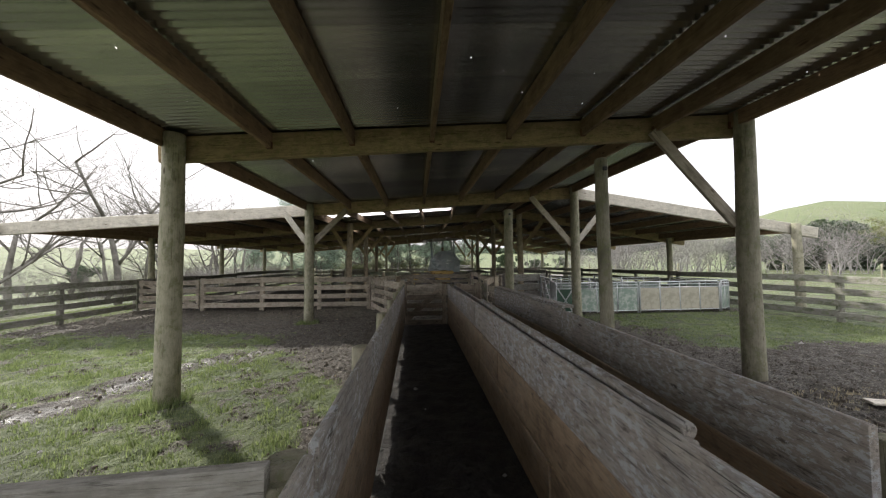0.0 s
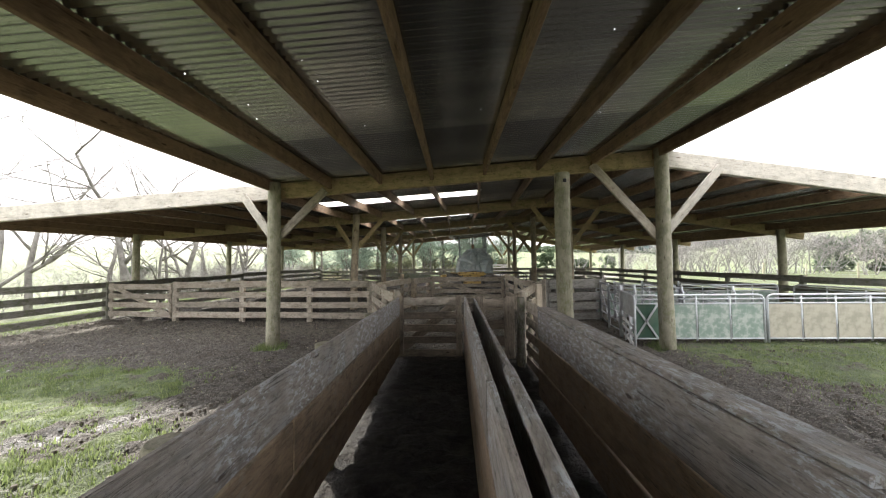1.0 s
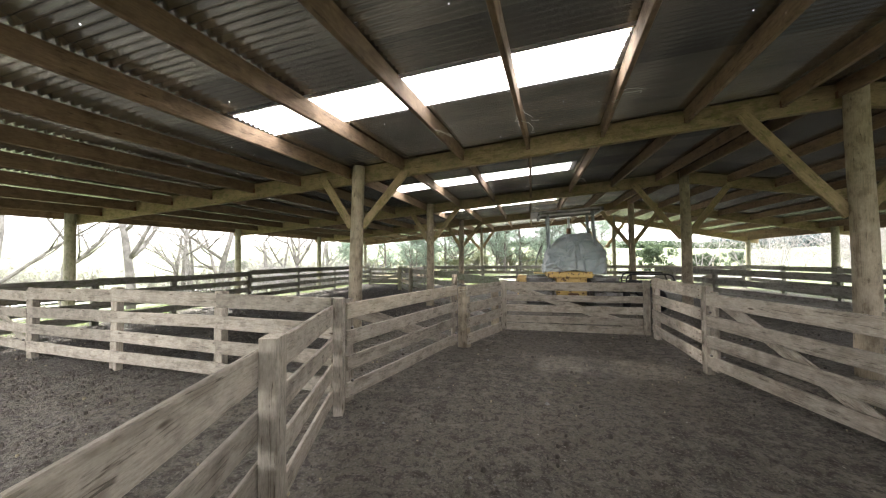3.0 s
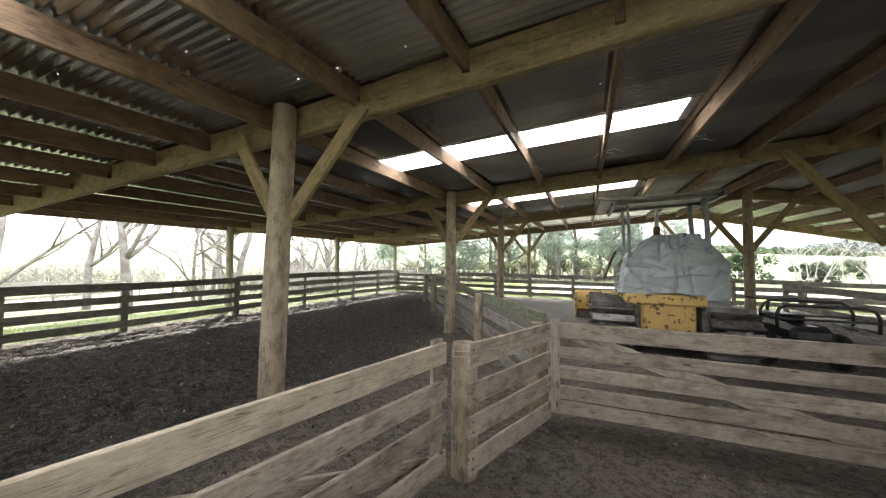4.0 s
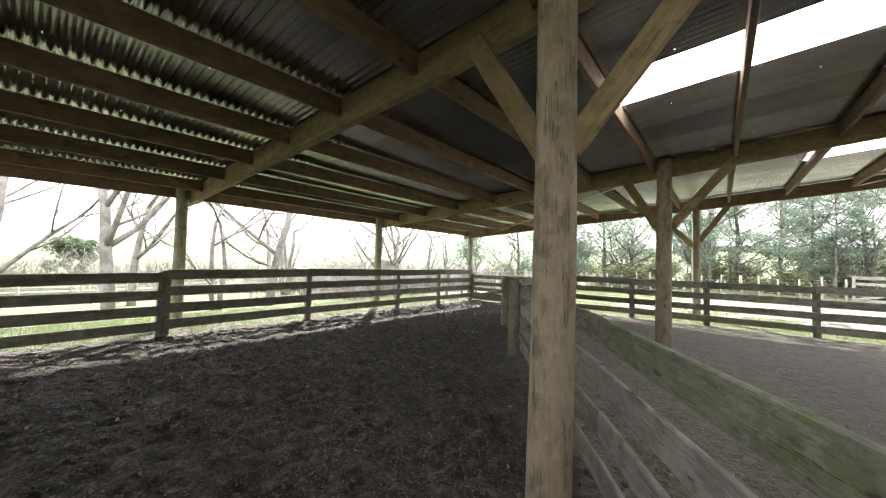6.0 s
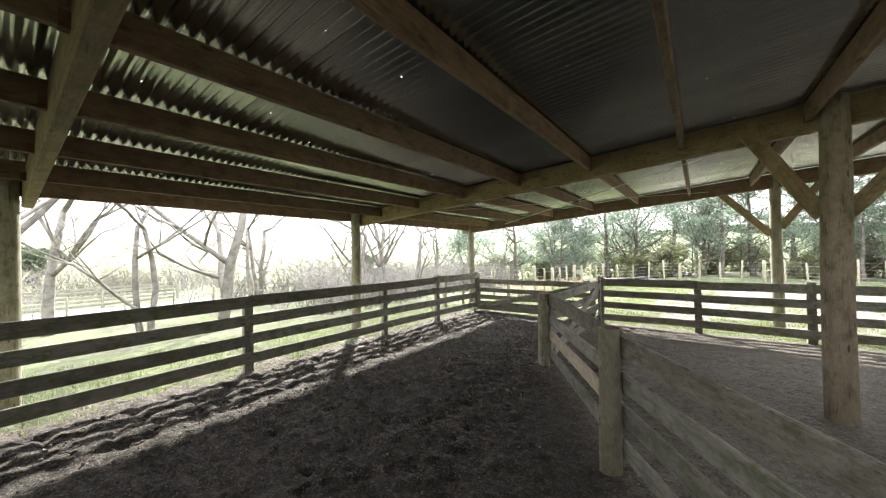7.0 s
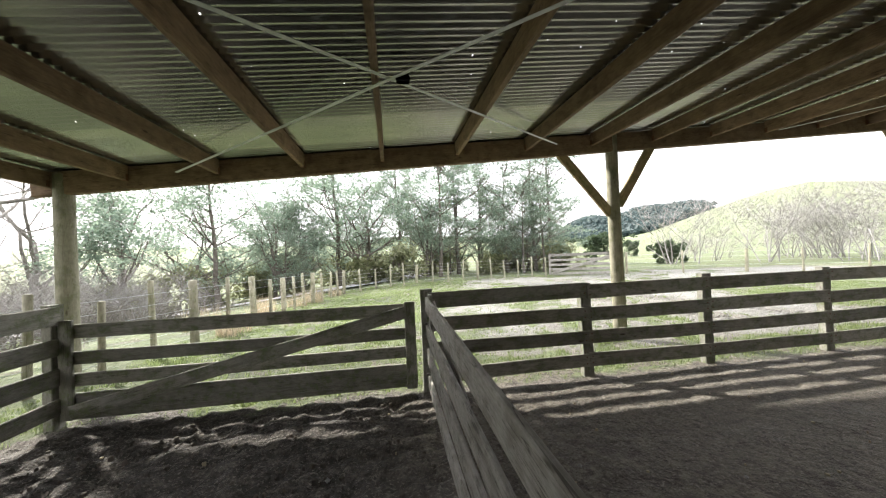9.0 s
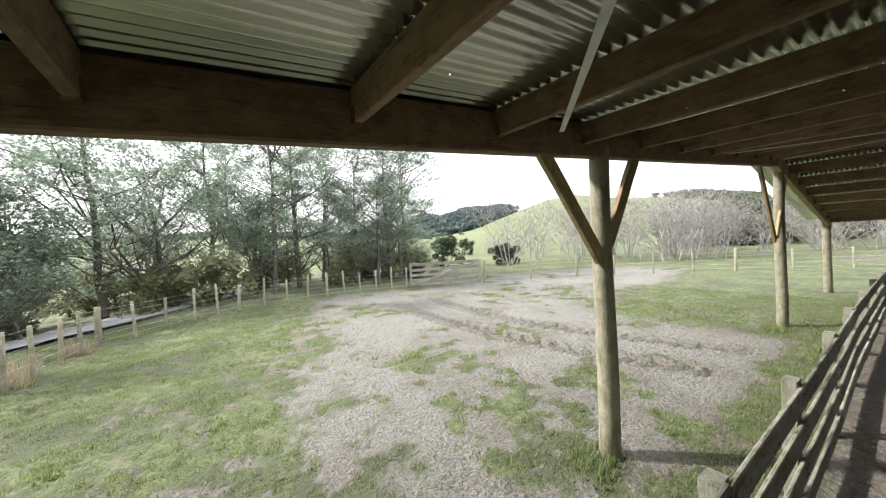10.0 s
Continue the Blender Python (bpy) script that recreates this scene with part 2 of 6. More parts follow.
def skylight_material():
    m, n, l, b = material("clear_corrugated_plastic", 0.3)
    co = n.new("ShaderNodeTexCoord").outputs["Object"]
    a = noise_tex(n, l, co, 3, 5, 0.6)
    tl = n.new("ShaderNodeBsdfTranslucent")
    tl.inputs[0].default_value = (0.95, 0.95, 0.95, 1)
    tr = n.new("ShaderNodeBsdfTransparent")
    l.new(mix(n, l, ramp(n, l, a, 0.5, 0.75), (0.97, 0.97, 0.98), (0.8, 0.79, 0.75)), tr.inputs[0])
    ms = n.new("ShaderNodeMixShader")
    ms.inputs[0].default_value = 0.9
    l.new(tr.outputs[0], ms.inputs[1])
    l.new(tl.outputs[0], ms.inputs[2])
    l.new(ms.outputs[0], n["Material Output"].inputs[0])
    return m


CLEAR = skylight_material()


def leaf_material(name, c1, c2):
    m, n, l, b = material(name, 0.6)
    isl = n.new("ShaderNodeNewGeometry").outputs["Random Per Island"]
    c = mix(n, l, isl, c1, c2)
    l.new(c, b.inputs["Base Color"])
    tl = n.new("ShaderNodeBsdfTranslucent")
    l.new(c, tl.inputs[0])
    ms = n.new("ShaderNodeMixShader")
    ms.inputs[0].default_value = 0.5
    l.new(b.outputs[0], ms.inputs[1])
    l.new(tl.outputs[0], ms.inputs[2])
    l.new(ms.outputs[0], n["Material Output"].inputs[0])
    return m


GRASS = leaf_material("grass_blades", (0.11, 0.15, 0.052), (0.25, 0.30, 0.125))
LEAF = leaf_material("blue_green_foliage", (0.14, 0.20, 0.15), (0.27, 0.335, 0.25))
LEAF_FAR = leaf_material("dark_far_foliage", (0.05, 0.075, 0.045), (0.09, 0.12, 0.065))
LEAF_SHRUB = leaf_material("olive_shrub_foliage", (0.12, 0.135, 0.065), (0.22, 0.23, 0.12))
LEAF_OLIVE = leaf_material("yellow_green_foliage", (0.13, 0.155, 0.06), (0.25, 0.26, 0.11))
# range bush: the blue of distance haze is put into the leaf colour
LEAF_HAZE_TINT = leaf_material("dark_bush_haze_tint", (0.045, 0.075, 0.075), (0.075, 0.11, 0.105))
STRAW = leaf_material("dry_straw", (0.30, 0.25, 0.16), (0.45, 0.39, 0.27))


# ---- mesh helpers ----
def mesh_of(name, verts, faces, mat, smooth=False):
    me = bpy.data.meshes.new(name)
    me.from_pydata([tuple(v) for v in verts], [], faces)
    if mat is not None:
        me.materials.append(mat)
    if smooth:
        me.polygons.foreach_set("use_smooth", [True] * len(me.polygons))
    me.update()
    return me


def under(ob, parent):
    """Parent without moving."""
    if parent is not None:
        ob.parent = parent
        ob.matrix_parent_inverse = parent.matrix_basis.inverted()
    return ob


def thing(name, at, label, category, group="", kind=""):
    e = new(name)
    e.empty_display_size = 0.2
    e.matrix_basis = pose(*at)
    return tagged(e, label, category, group, kind)


def part(name, me, m, parent, label=""):
    ob = new(name, me)
    ob.matrix_basis = m
    under(ob, parent)
    if label:
        ob["label"] = label
    return ob


def frame_between(p0, p1, up=(0, 0, 1), roll=0.0):
    """A pose at p0 whose x runs to p1 and whose z leans to up; with the length."""
    p0, p1 = Vector(p0), Vector(p1)
    x = (p1 - p0)
    ln = x.length
    x.normalize()
    u = Vector(up)
    if abs(x.dot(u)) > 0.98:
        u = Vector((1, 0, 0))
    y = u.cross(x).normalized()
    z = x.cross(y)
    m = Matrix((x, y, z)).transposed().to_4x4()
    m.translation = p0
    return m @ pose(0, 0, 0, roll), ln


def bar_mesh(ln, w, h, mat, ch=0.006, wob=0.004, seed=0):
    """A sawn board along x, w across (y), h high (z), with eased edges, a little out of true."""
    r = random.Random(seed)
    y, z = w / 2, h / 2
    prof = [(-y + ch, -z), (y - ch, -z), (y, -z + ch), (y, z - ch), (y - ch, z), (-y + ch, z), (-y, z - ch), (-y, -z + ch)]
    segs = 3 if ln > 0.8 else 1
    vs, fs = [], []
    for i in range(segs + 1):
        dy, dz = (r.uniform(-wob, wob), r.uniform(-wob, wob)) if 0 < i < segs else (0, 0)
        e = r.uniform(-0.012, 0.012) if i in (0, segs) and ln > 0.5 else 0
        vs += [(ln * i / segs + e, a + dy, b + dz) for a, b in prof]
    for i in range(segs):
        for j in range(8):
            a, b = i * 8 + j, i * 8 + (j + 1) % 8
            fs.append((a, a + 8, b + 8, b))
    fs.append(tuple(range(8)))
    fs.append(tuple(reversed(range(segs * 8, segs * 8 + 8))))
    return mesh_of("board", vs, fs, mat)


COUNT = [0]


def timber(name, parent, p0, p1, w, h, mat, up=(0, 0, 1), label="", ch=0.006):
    COUNT[0] += 1
    m, ln = frame_between(p0, p1, up)
    return part(name, bar_mesh(ln, w, h, mat, ch, 0.004, COUNT[0]), m, parent, label)


def pole_mesh(ln, r0, r1, mat, sides=14, seed=0, cap=0.008):
    """A round pole along x, uneven, tapering from r0 to r1, with eased ends."""
    r = random.Random(seed)
    n = max(3, int(ln / 0.35))
    xs = [0.0, cap] + [ln * i / n for i in range(1, n)] + [ln - cap, ln]
    vs, fs = [], []
    ph = r.uniform(0, 6)
    for i, x in enumerate(xs):
        t = x / ln
        rad = r0 + (r1 - r0) * t
        if i in (0, len(xs) - 1):
            rad -= cap
        rad *= 1 + r.uniform(-0.018, 0.018)
        cy, cz = 0.006 * math.sin(2.1 * x + ph), 0.006 * math.cos(1.7 * x + ph)
        for k in range(sides):
            a = 2 * math.pi * k / sides
            q = rad * (1 + 0.02 * math.sin(3 * a + ph))
            vs.append((x, cy + q * math.cos(a), cz + q * math.sin(a)))
    for i in range(len(xs) - 1):
        for k in range(sides):
            a, b = i * sides + k, i * sides + (k + 1) % sides
            fs.append((a, b, b + sides, a + sides))
    fs.append(tuple(reversed(range(sides))))
    fs.append(tuple(range((len(xs) - 1) * sides, len(xs) * sides)))
    me = mesh_of("pole", vs, fs, mat, True)
    me.polygons[len(fs) - 1].use_smooth = me.polygons[len(fs) - 2].use_smooth = False
    return me


def pole(name, parent, p0, p1, r0, r1, mat, label="", sides=14):
    COUNT[0] += 1
    m, ln = frame_between(p0, p1)
    return part(name, pole_mesh(ln, r0, r1, mat, sides, COUNT[0]), m, parent, label)


def tube_path(pts, rad, sides=8):
    """Vertices and faces of a tube of radius rad through pts."""
    vs, fs = [], []
    n = len(pts)
    pts = [Vector(p) for p in pts]
    side = None
    for i, p in enumerate(pts):
        d = (pts[min(i + 1, n - 1)] - pts[max(i - 1, 0)]).normalized()
        if side is None:
            side = d.orthogonal().normalized()
        side = (side - d * side.dot(d)).normalized()
        o = d.cross(side)
        rr = rad[i] if isinstance(rad, (list, tuple)) else rad
        for k in range(sides):
            a = 2 * math.pi * k / sides
            vs.append(p + rr * (math.cos(a) * side + math.sin(a) * o))
    for i in range(n - 1):
        for k in range(sides):
            a, b = i * sides + k, i * sides + (k + 1) % sides
            fs.append((a, b, b + sides, a + sides))
    fs.append(tuple(reversed(range(sides))))
    fs.append(tuple(range((n - 1) * sides, n * sides)))
    return vs, fs


def tube(name, parent, pts, rad, mat, label="", sides=8):
    vs, fs = tube_path(pts, rad, sides)
    return part(name, mesh_of(name, vs, fs, mat, True), Matrix(), parent, label)


def block(name, parent, lo, hi, mat, bev=0.01, label="", m=None):
    """A bevelled box from lo to hi, in the pose m."""
    bm = bmesh.new()
    bmesh.ops.create_cube(bm, size=1)
    c = [(a + b) / 2 for a, b in zip(lo, hi)]
    for v in bm.verts:
        v.co = Vector([c[i] + v.co[i] * (hi[i] - lo[i]) for i in range(3)])
    if bev:
        bmesh.ops.bevel(bm, geom=bm.edges[:], offset=bev, segments=1, affect="EDGES")
    me = bpy.data.meshes.new(name)
    bm.to_mesh(me)
    bm.free()
    me.materials.append(mat)
    return part(name, me, m if m is not None else Matrix(), parent, label)


# ---- ground ----
AZ = [-180, -120, -90, -60, -44, -20, 0, 20, 33, 38.6, 42, 45.3, 50, 53.5, 57, 62, 70, 74, 80, 95, 120, 180]
EL = [2.0, 2.6, 2.8, 2.8, 2.7, 2.6, 2.6, 1.8, 1.0, 1.9, 3.2, 4.4, 6.0, 6.9, 6.3, 5.3, 5.0, 4.2, 3.6, 3.6, 3.0, 2.0]
AZ_FAR = [24, 28, 31.7, 34, 36.3, 38.6, 42, 44, 47, 52, 60]     # the bush-clad range behind
EL_FAR = [1.0, 3.0, 4.1, 3.6, 4.3, 4.9, 4.9, 5.1, 4.4, 3.0, 0.5]


def smooth(a, b, x):
    t = np.clip((x - a) / (b - a), 0, 1)
    return t * t * (3 - 2 * t)


def vnoise(x, y, seed):
    """Smooth value noise on a lattice, for arrays."""
    xi, yi = np.floor(x).astype(np.int64), np.floor(y).astype(np.int64)
    fx, fy = x - xi, y - yi
    fx, fy = fx * fx * (3 - 2 * fx), fy * fy * (3 - 2 * fy)

    def h(a, b):
        k = (a * 374761393 + b * 668265263 + seed * 1442695041) & 0x7FFFFFFF
        k = ((k ^ (k >> 13)) * 1274126177) & 0x7FFFFFFF
        return ((k ^ (k >> 16)) & 0xFFFF) / 65535.0
    a, b, c, d = h(xi, yi), h(xi + 1, yi), h(xi, yi + 1), h(xi + 1, yi + 1)
    return (a * (1 - fx) + b * fx) * (1 - fy) + (c * (1 - fx) + d * fx) * fy


def fbm(x, y, seed, octaves=4):
    s, amp, tot = 0, 1.0, 0
    for o in range(octaves):
        s = s + amp * vnoise(x * 2 ** o, y * 2 ** o, seed + o)
        tot += amp
        amp *= 0.5
    return s / tot


def base_height(x, y):
    """The lie of the land without clods."""
    x, y = np.asarray(x, float), np.asarray(y, float)
    r = np.hypot(x, y - 14)
    az = np.degrees(np.arctan2(x, y - 14))
    el = np.interp(az, AZ, EL) + 0.4 * (fbm(az / 9 + 50, az * 0 + 3.3, 7, 3) - 0.5)
    hill = r * np.tan(np.radians(el)) * smooth(70, 380, r) * (1 - 0.5 * smooth(420, 1400, r))
    el2 = np.interp(az, AZ_FAR, EL_FAR) + 0.35 * (fbm(az / 2.5 + 50, az * 0 + 5.3, 8, 3) - 0.5)
    hill = np.maximum(hill, r * np.tan(np.radians(el2)) * smooth(520, 800, r) * (1 - 0.6 * smooth(850, 1500, r)) * smooth(24, 29, az) * smooth(62, 52, az))
    east = -0.75 * smooth(-9.8, -19, x) - 0.5 * smooth(-19, -32, x)
    north = -0.25 * smooth(30, 60, y) - 0.5 * smooth(30, 46, y) * smooth(-4, -12, x)
    roll = 2.5 * (fbm(x / 60, y / 60, 21, 3) - 0.5) * smooth(40, 110, r)
    return hill + east + north + roll


DAMP, CALM, RACE = [None], [None], [None]


def zones(x, y):
    """Shares of grass, wetness and pale dry gravel over the ground."""
    n1, n2 = fbm(x / 1.3, y / 1.3, 3), fbm(x / 0.35, y / 0.35, 5, 3)
    w = 0.9 * (n1 - 0.5) + 0.5 * (n2 - 0.5)
    inside = smooth(-9.7, -8.9, x + 0.5 * w) * smooth(9.6, 8.8, x + 0.5 * w) * smooth(26.9, 26.0, y + 0.5 * w)
    front_l = smooth(-0.8, -1.7, x + 0.5 * np.clip(y - 3.6, 0, 3) + 1.6 * w) * smooth(8.3, 6.6, y + 0.1 * (x + 5) + 1.4 * w)
    front_r = smooth(3.6, 5.2, x + 1.6 * w) * smooth(4.9, 5.6, y + 1.2 * w) * smooth(9.2, 8.6, y)
    far_r = smooth(7.5, 9.0, x + w) * smooth(7.5, 6.0, y)
    under_edge = np.maximum(np.maximum(front_l, front_r), far_r)
    grass = 1 - inside * (1 - under_edge)
    yard = smooth(26.9, 27.6, y) * smooth(-7.4, -4.0, x - 0.32 * np.clip(y - 30, 0, 12) + 2.0 * w) * smooth(44, 39.5, y + 0.12 * x) * smooth(22, 13, x)
    yard = yard * (1 - smooth(2.6, 4.0, x + w) * smooth(32.5, 30.5, y - 0.12 * x + w))
    dry = yard * (0.6 + 0.4 * smooth(0.40, 0.6, n1))
    back_pen = 0.55 * smooth(-5.5, -3.0, x + w) * smooth(18.0, 21.0, y + w) * smooth(26.6, 26.2, y) * inside
    CALM[0] = back_pen
    dry = np.maximum(dry, 0.3 * back_pen)
    bare = 0.55 + 0.4 * smooth(-5.5, -0.5, x)
    grass = grass * (1 - yard * bare * smooth(0.30, 0.52, 0.55 * n1 + 0.45 * n2 + 0.02))
    # the wet run through the front paddock and the damp patch by the rails
    px = -3.1 - 0.62 * (5.3 - y) + 0.25 * np.sin(2.2 * y)
    wet = np.exp(-((x - px) / (0.10 + 0.12 * n1)) ** 2) * smooth(0.3, 1.2, y) * smooth(6.6, 5.2, y)
    grass = grass * (1 - 0.9 * np.clip(np.exp(-((x - px) / 0.4) ** 2) * smooth(6.8, 5, y), 0, 1))
    # mask that darkens the race floor: wet dung and painted-in shade
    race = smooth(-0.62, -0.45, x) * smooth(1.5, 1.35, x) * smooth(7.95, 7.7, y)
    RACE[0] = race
    left_pen = smooth(-2.2, -3.4, x + 0.62 * np.clip(y - 18, 0, 5) + w) * smooth(-9.6, -8.6, x) * smooth(10.6, 12.0, y + w) * smooth(27, 26, y)
    front = 0.85 * smooth(10.5, 8.0, y + w)
    # the race's share here is wet dung together with shade
    DAMP[0] = np.clip(np.maximum(np.maximum(race, np.maximum(left_pen, 0.8 * back_pen)), front), 0, 1)
    n3 = fbm(x / 0.16, y / 0.16, 9, 2)
    grass = grass * (1 - 0.55 * smooth(0.50, 0.62, 0.6 * n2 + 0.4 * n3) * smooth(60, 30, np.hypot(x, y - 14)))
    return np.clip(grass, 0, 1), np.clip(wet * smooth(0.4, 0.5, n2 + 0.12), 0, 1), np.clip(dry, 0, 1)


def axis_lines(lo, hi, step, far):
    fine = list(np.arange(lo, hi + 1e-6, step))
    out, d, x = [], step, hi
    while x < far:
        d *= 1.16
        x += d
        out.append(x)
    neg, d, x = [], step, lo
    while x > -far:
        d *= 1.16
        x -= d
        neg.append(x)
    return np.array(neg[::-1] + fine + out)


def build_ground():
    xs, ys = axis_lines(-9.8, 6.5, 0.054, 1800), axis_lines(0.4, 27.0, 0.057, 1800)
    north = axis_lines(27.02, 36.0, 0.075, 1800)
    ys = np.concatenate([ys[ys < 27.0], north[north > 27.0]])
    X, Y = np.meshgrid(xs, ys)
    Z = base_height(X, Y)
    g, wet, dry = zones(X, Y)
    damp, still, race = DAMP[0], CALM[0], RACE[0]
    near = smooth(60, 20, np.hypot(X, Y - 14))
    ridged = 1 - np.abs(2 * vnoise(X / 0.13, Y / 0.13, 11) - 1)
    clods = 0.025 * (ridged - 0.5) + 0.034 * (fbm(X / 0.085, Y / 0.085, 13, 2) - 0.5) + 0.016 * (fbm(X / 0.5, Y / 0.5, 15, 2) - 0.5)
    hoof = -0.022 * smooth(0.60, 0.78, vnoise(X / 0.13, Y / 0.13, 31)) * (1 - g)
    calm = (1 - 0.55 * smooth(-3, -1, X) * smooth(9, 12, Y)) * (1 - 0.6 * smooth(-6.0, -4.0, X) * smooth(19, 21, Y)) + 0.5 * smooth(26.6, 28, Y)
    churn = 1 + 0.9 * smooth(10.5, 9.0, Y) * smooth(-0.7, -1.2, X) + 0.9 * smooth(10.5, 9.0, Y) * smooth(1.6, 2.2, X) + 0.6 * smooth(-2.5, -4.0, X + 0.62 * np.clip(Y - 18, 0, 5)) * smooth(10.5, 12, Y)
    Z = Z + near * (churn * clods * (1 - 0.45 * g) + hoof) * calm - 0.02 * wet * near
    # cleated tractor tracks turning through the yard
    arc = np.hypot(X - 14.0, Y - 33.0)
    along = np.arctan2(Y - 33.0, X - 14.0) * 13.8
    for r0 in (13.1, 14.45):
        off = arc - r0 - 0.12 * (vnoise(along / 3, along * 0 + r0, 41) - 0.5)
        band = smooth(0.34, 0.27, np.abs(off)) * smooth(27.2, 27.8, Y) * smooth(40, 36, Y)
        lug = np.sin((along + 0.8 * np.abs(off)) * 2 * math.pi / 0.34)
        Z = Z + band * (-0.008 + 0.045 * np.clip(1.6 * lug, -1, 1)) + 0.04 * smooth(0.44, 0.36, np.abs(off)) * (1 - smooth(0.36, 0.28, np.abs(off))) * smooth(27.2, 27.8, Y) * smooth(40, 36, Y) * vnoise(X / 0.12, Y / 0.12, 43)
        dry = dry * (1 - 0.35 * band)
        g = g * (1 - 0.9 * band)
    nx, ny = len(xs), len(ys)
    co = np.stack([X, Y, Z], -1).reshape(-1, 3)
    i = np.arange((ny - 1) * (nx - 1))
    a = (i // (nx - 1)) * nx + i % (nx - 1)
    faces = np.stack([a, a + 1, a + nx + 1, a + nx], -1)
    me = bpy.data.meshes.new("ground")
    me.vertices.add(len(co))
    me.vertices.foreach_set("co", co.ravel())
    me.loops.add(faces.size)
    me.loops.foreach_set("vertex_index", faces.ravel().astype(np.int32))
    me.polygons.add(len(faces))
    me.polygons.foreach_set("loop_start", np.arange(0, faces.size, 4, dtype=np.int32))
    me.polygons.foreach_set("use_smooth", np.ones(len(faces), bool))
    me.update()
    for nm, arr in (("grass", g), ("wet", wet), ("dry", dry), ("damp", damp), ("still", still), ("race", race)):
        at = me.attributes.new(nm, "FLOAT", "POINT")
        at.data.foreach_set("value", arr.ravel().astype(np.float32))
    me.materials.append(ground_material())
    ob = new("ground", me)
    return tagged(ob, "trampled brown mud with damp patches and grass round it", "ground", "", "structure")


def ground_material():
    m, n, l, b = material("mud_and_pasture", 0.9)
    co = n.new("ShaderNodeTexCoord").outputs["Object"]

    def attr(nm):
        k = n.new("ShaderNodeAttribute")
        k.attribute_name = nm
        return k.outputs["Fac"]
    big, mid, fine = noise_tex(n, l, co, 0.7, 5, 0.6), noise_tex(n, l, co, 5, 5, 0.65), noise_tex(n, l, co, 38, 4, 0.7)
    mud = mix(n, l, ramp(n, l, mid, 0.35, 0.68), (0.098, 0.084, 0.064), (0.235, 0.208, 0.163))
    mud = mix(n, l, ramp(n, l, big, 0.42, 0.62), mud, (0.176, 0.153, 0.118))
    mud = mix(n, l, maths(n, l, "MULTIPLY", ramp(n, l, noise_tex(n, l, co, 14, 6, 0.75), 0.54, 0.40), 0.75), mud, (0.05, 0.039, 0.031))
    v = n.new("ShaderNodeTexVoronoi")
    v.inputs["Scale"].default_value = 5
    l.new(co, v.inputs["Vector"])
    mud = mix(n, l, ramp(n, l, v.outputs["Distance"], 0.055, 0.03), mud, (0.45, 0.42, 0.36))
    mud = mix(n, l, maths(n, l, "MULTIPLY", attr("damp"), 0.9), mud, mix(n, l, ramp(n, l, noise_tex(n, l, co, 11, 6, 0.75), 0.46, 0.66), (0.034, 0.0285, 0.023), (0.145, 0.127, 0.105)))
    crumb = noise_tex(n, l, co, 52, 3, 0.6)
    mud = mix(n, l, maths(n, l, "MULTIPLY", ramp(n, l, crumb, 0.55, 0.64), 0.7), mud, (0.25, 0.225, 0.19))
    mud = mix(n, l, maths(n, l, "MULTIPLY", ramp(n, l, crumb, 0.42, 0.33), 0.55), mud, (0.03, 0.025, 0.02))
    # shade between the race walls and wet dung, both put into the colour
    race_shade_mud = mix(n, l, ramp(n, l, mid, 0.4, 0.7), (0.016, 0.014, 0.012), (0.045, 0.039, 0.032))
    mud = mix(n, l, maths(n, l, "MULTIPLY", attr("race"), 0.9), mud, race_shade_mud)
    gravel = mix(n, l, ramp(n, l, fine, 0.35, 0.65), (0.145, 0.14, 0.122), (0.32, 0.315, 0.285))
    turf = mix(n, l, ramp(n, l, mid, 0.35, 0.65), (0.085, 0.113, 0.042), (0.175, 0.205, 0.09))
    far = mix(n, l, ramp(n, l, noise_tex(n, l, co, 0.05, 5, 0.6), 0.4, 0.65), (0.07, 0.088, 0.042), (0.125, 0.125, 0.075))
    turf = mix(n, l, ramp(n, l, big, 0.40, 0.66), turf, far)
    soil = mix(n, l, attr("dry"), mud, gravel)
    edge = maths(n, l, "ADD", attr("grass"), maths(n, l, "MULTIPLY", maths(n, l, "SUBTRACT", fine, 0.5), 0.9))
    c = mix(n, l, ramp(n, l, edge, 0.35, 0.65), soil, turf)
    c = mix(n, l, maths(n, l, "MULTIPLY", attr("wet"), 0.7), c, (0.05, 0.045, 0.038))
    l.new(c, b.inputs["Base Color"])
    dampness = ramp(n, l, noise_tex(n, l, co, 1.7, 5, 0.6), 0.56, 0.72)
    ro = maths(n, l, "SUBTRACT", 0.88, maths(n, l, "MULTIPLY", attr("wet"), 0.55))
    ro = maths(n, l, "SUBTRACT", ro, maths(n, l, "MULTIPLY", dampness, 0.25))
    l.new(ro, b.inputs["Roughness"])
    clod = n.new("ShaderNodeTexVoronoi")
    clod.inputs["Scale"].default_value = 13
    wob = n.new("ShaderNodeVectorMath")
    wob.operation = "ADD"
    nn = n.new("ShaderNodeTexNoise")
    nn.inputs["Scale"].default_value = 6
    l.new(co, nn.inputs["Vector"])
    sc = n.new("ShaderNodeVectorMath")
    sc.operation = "SCALE"
    sc.inputs["Scale"].default_value = 0.12
    l.new(nn.outputs[1], sc.inputs[0])
    l.new(co, wob.inputs[0])
    l.new(sc.outputs[0], wob.inputs[1])
    l.new(wob.outputs[0], clod.inputs["Vector"])
    lumps = noise_tex(n, l, co, 17, 5, 0.7)
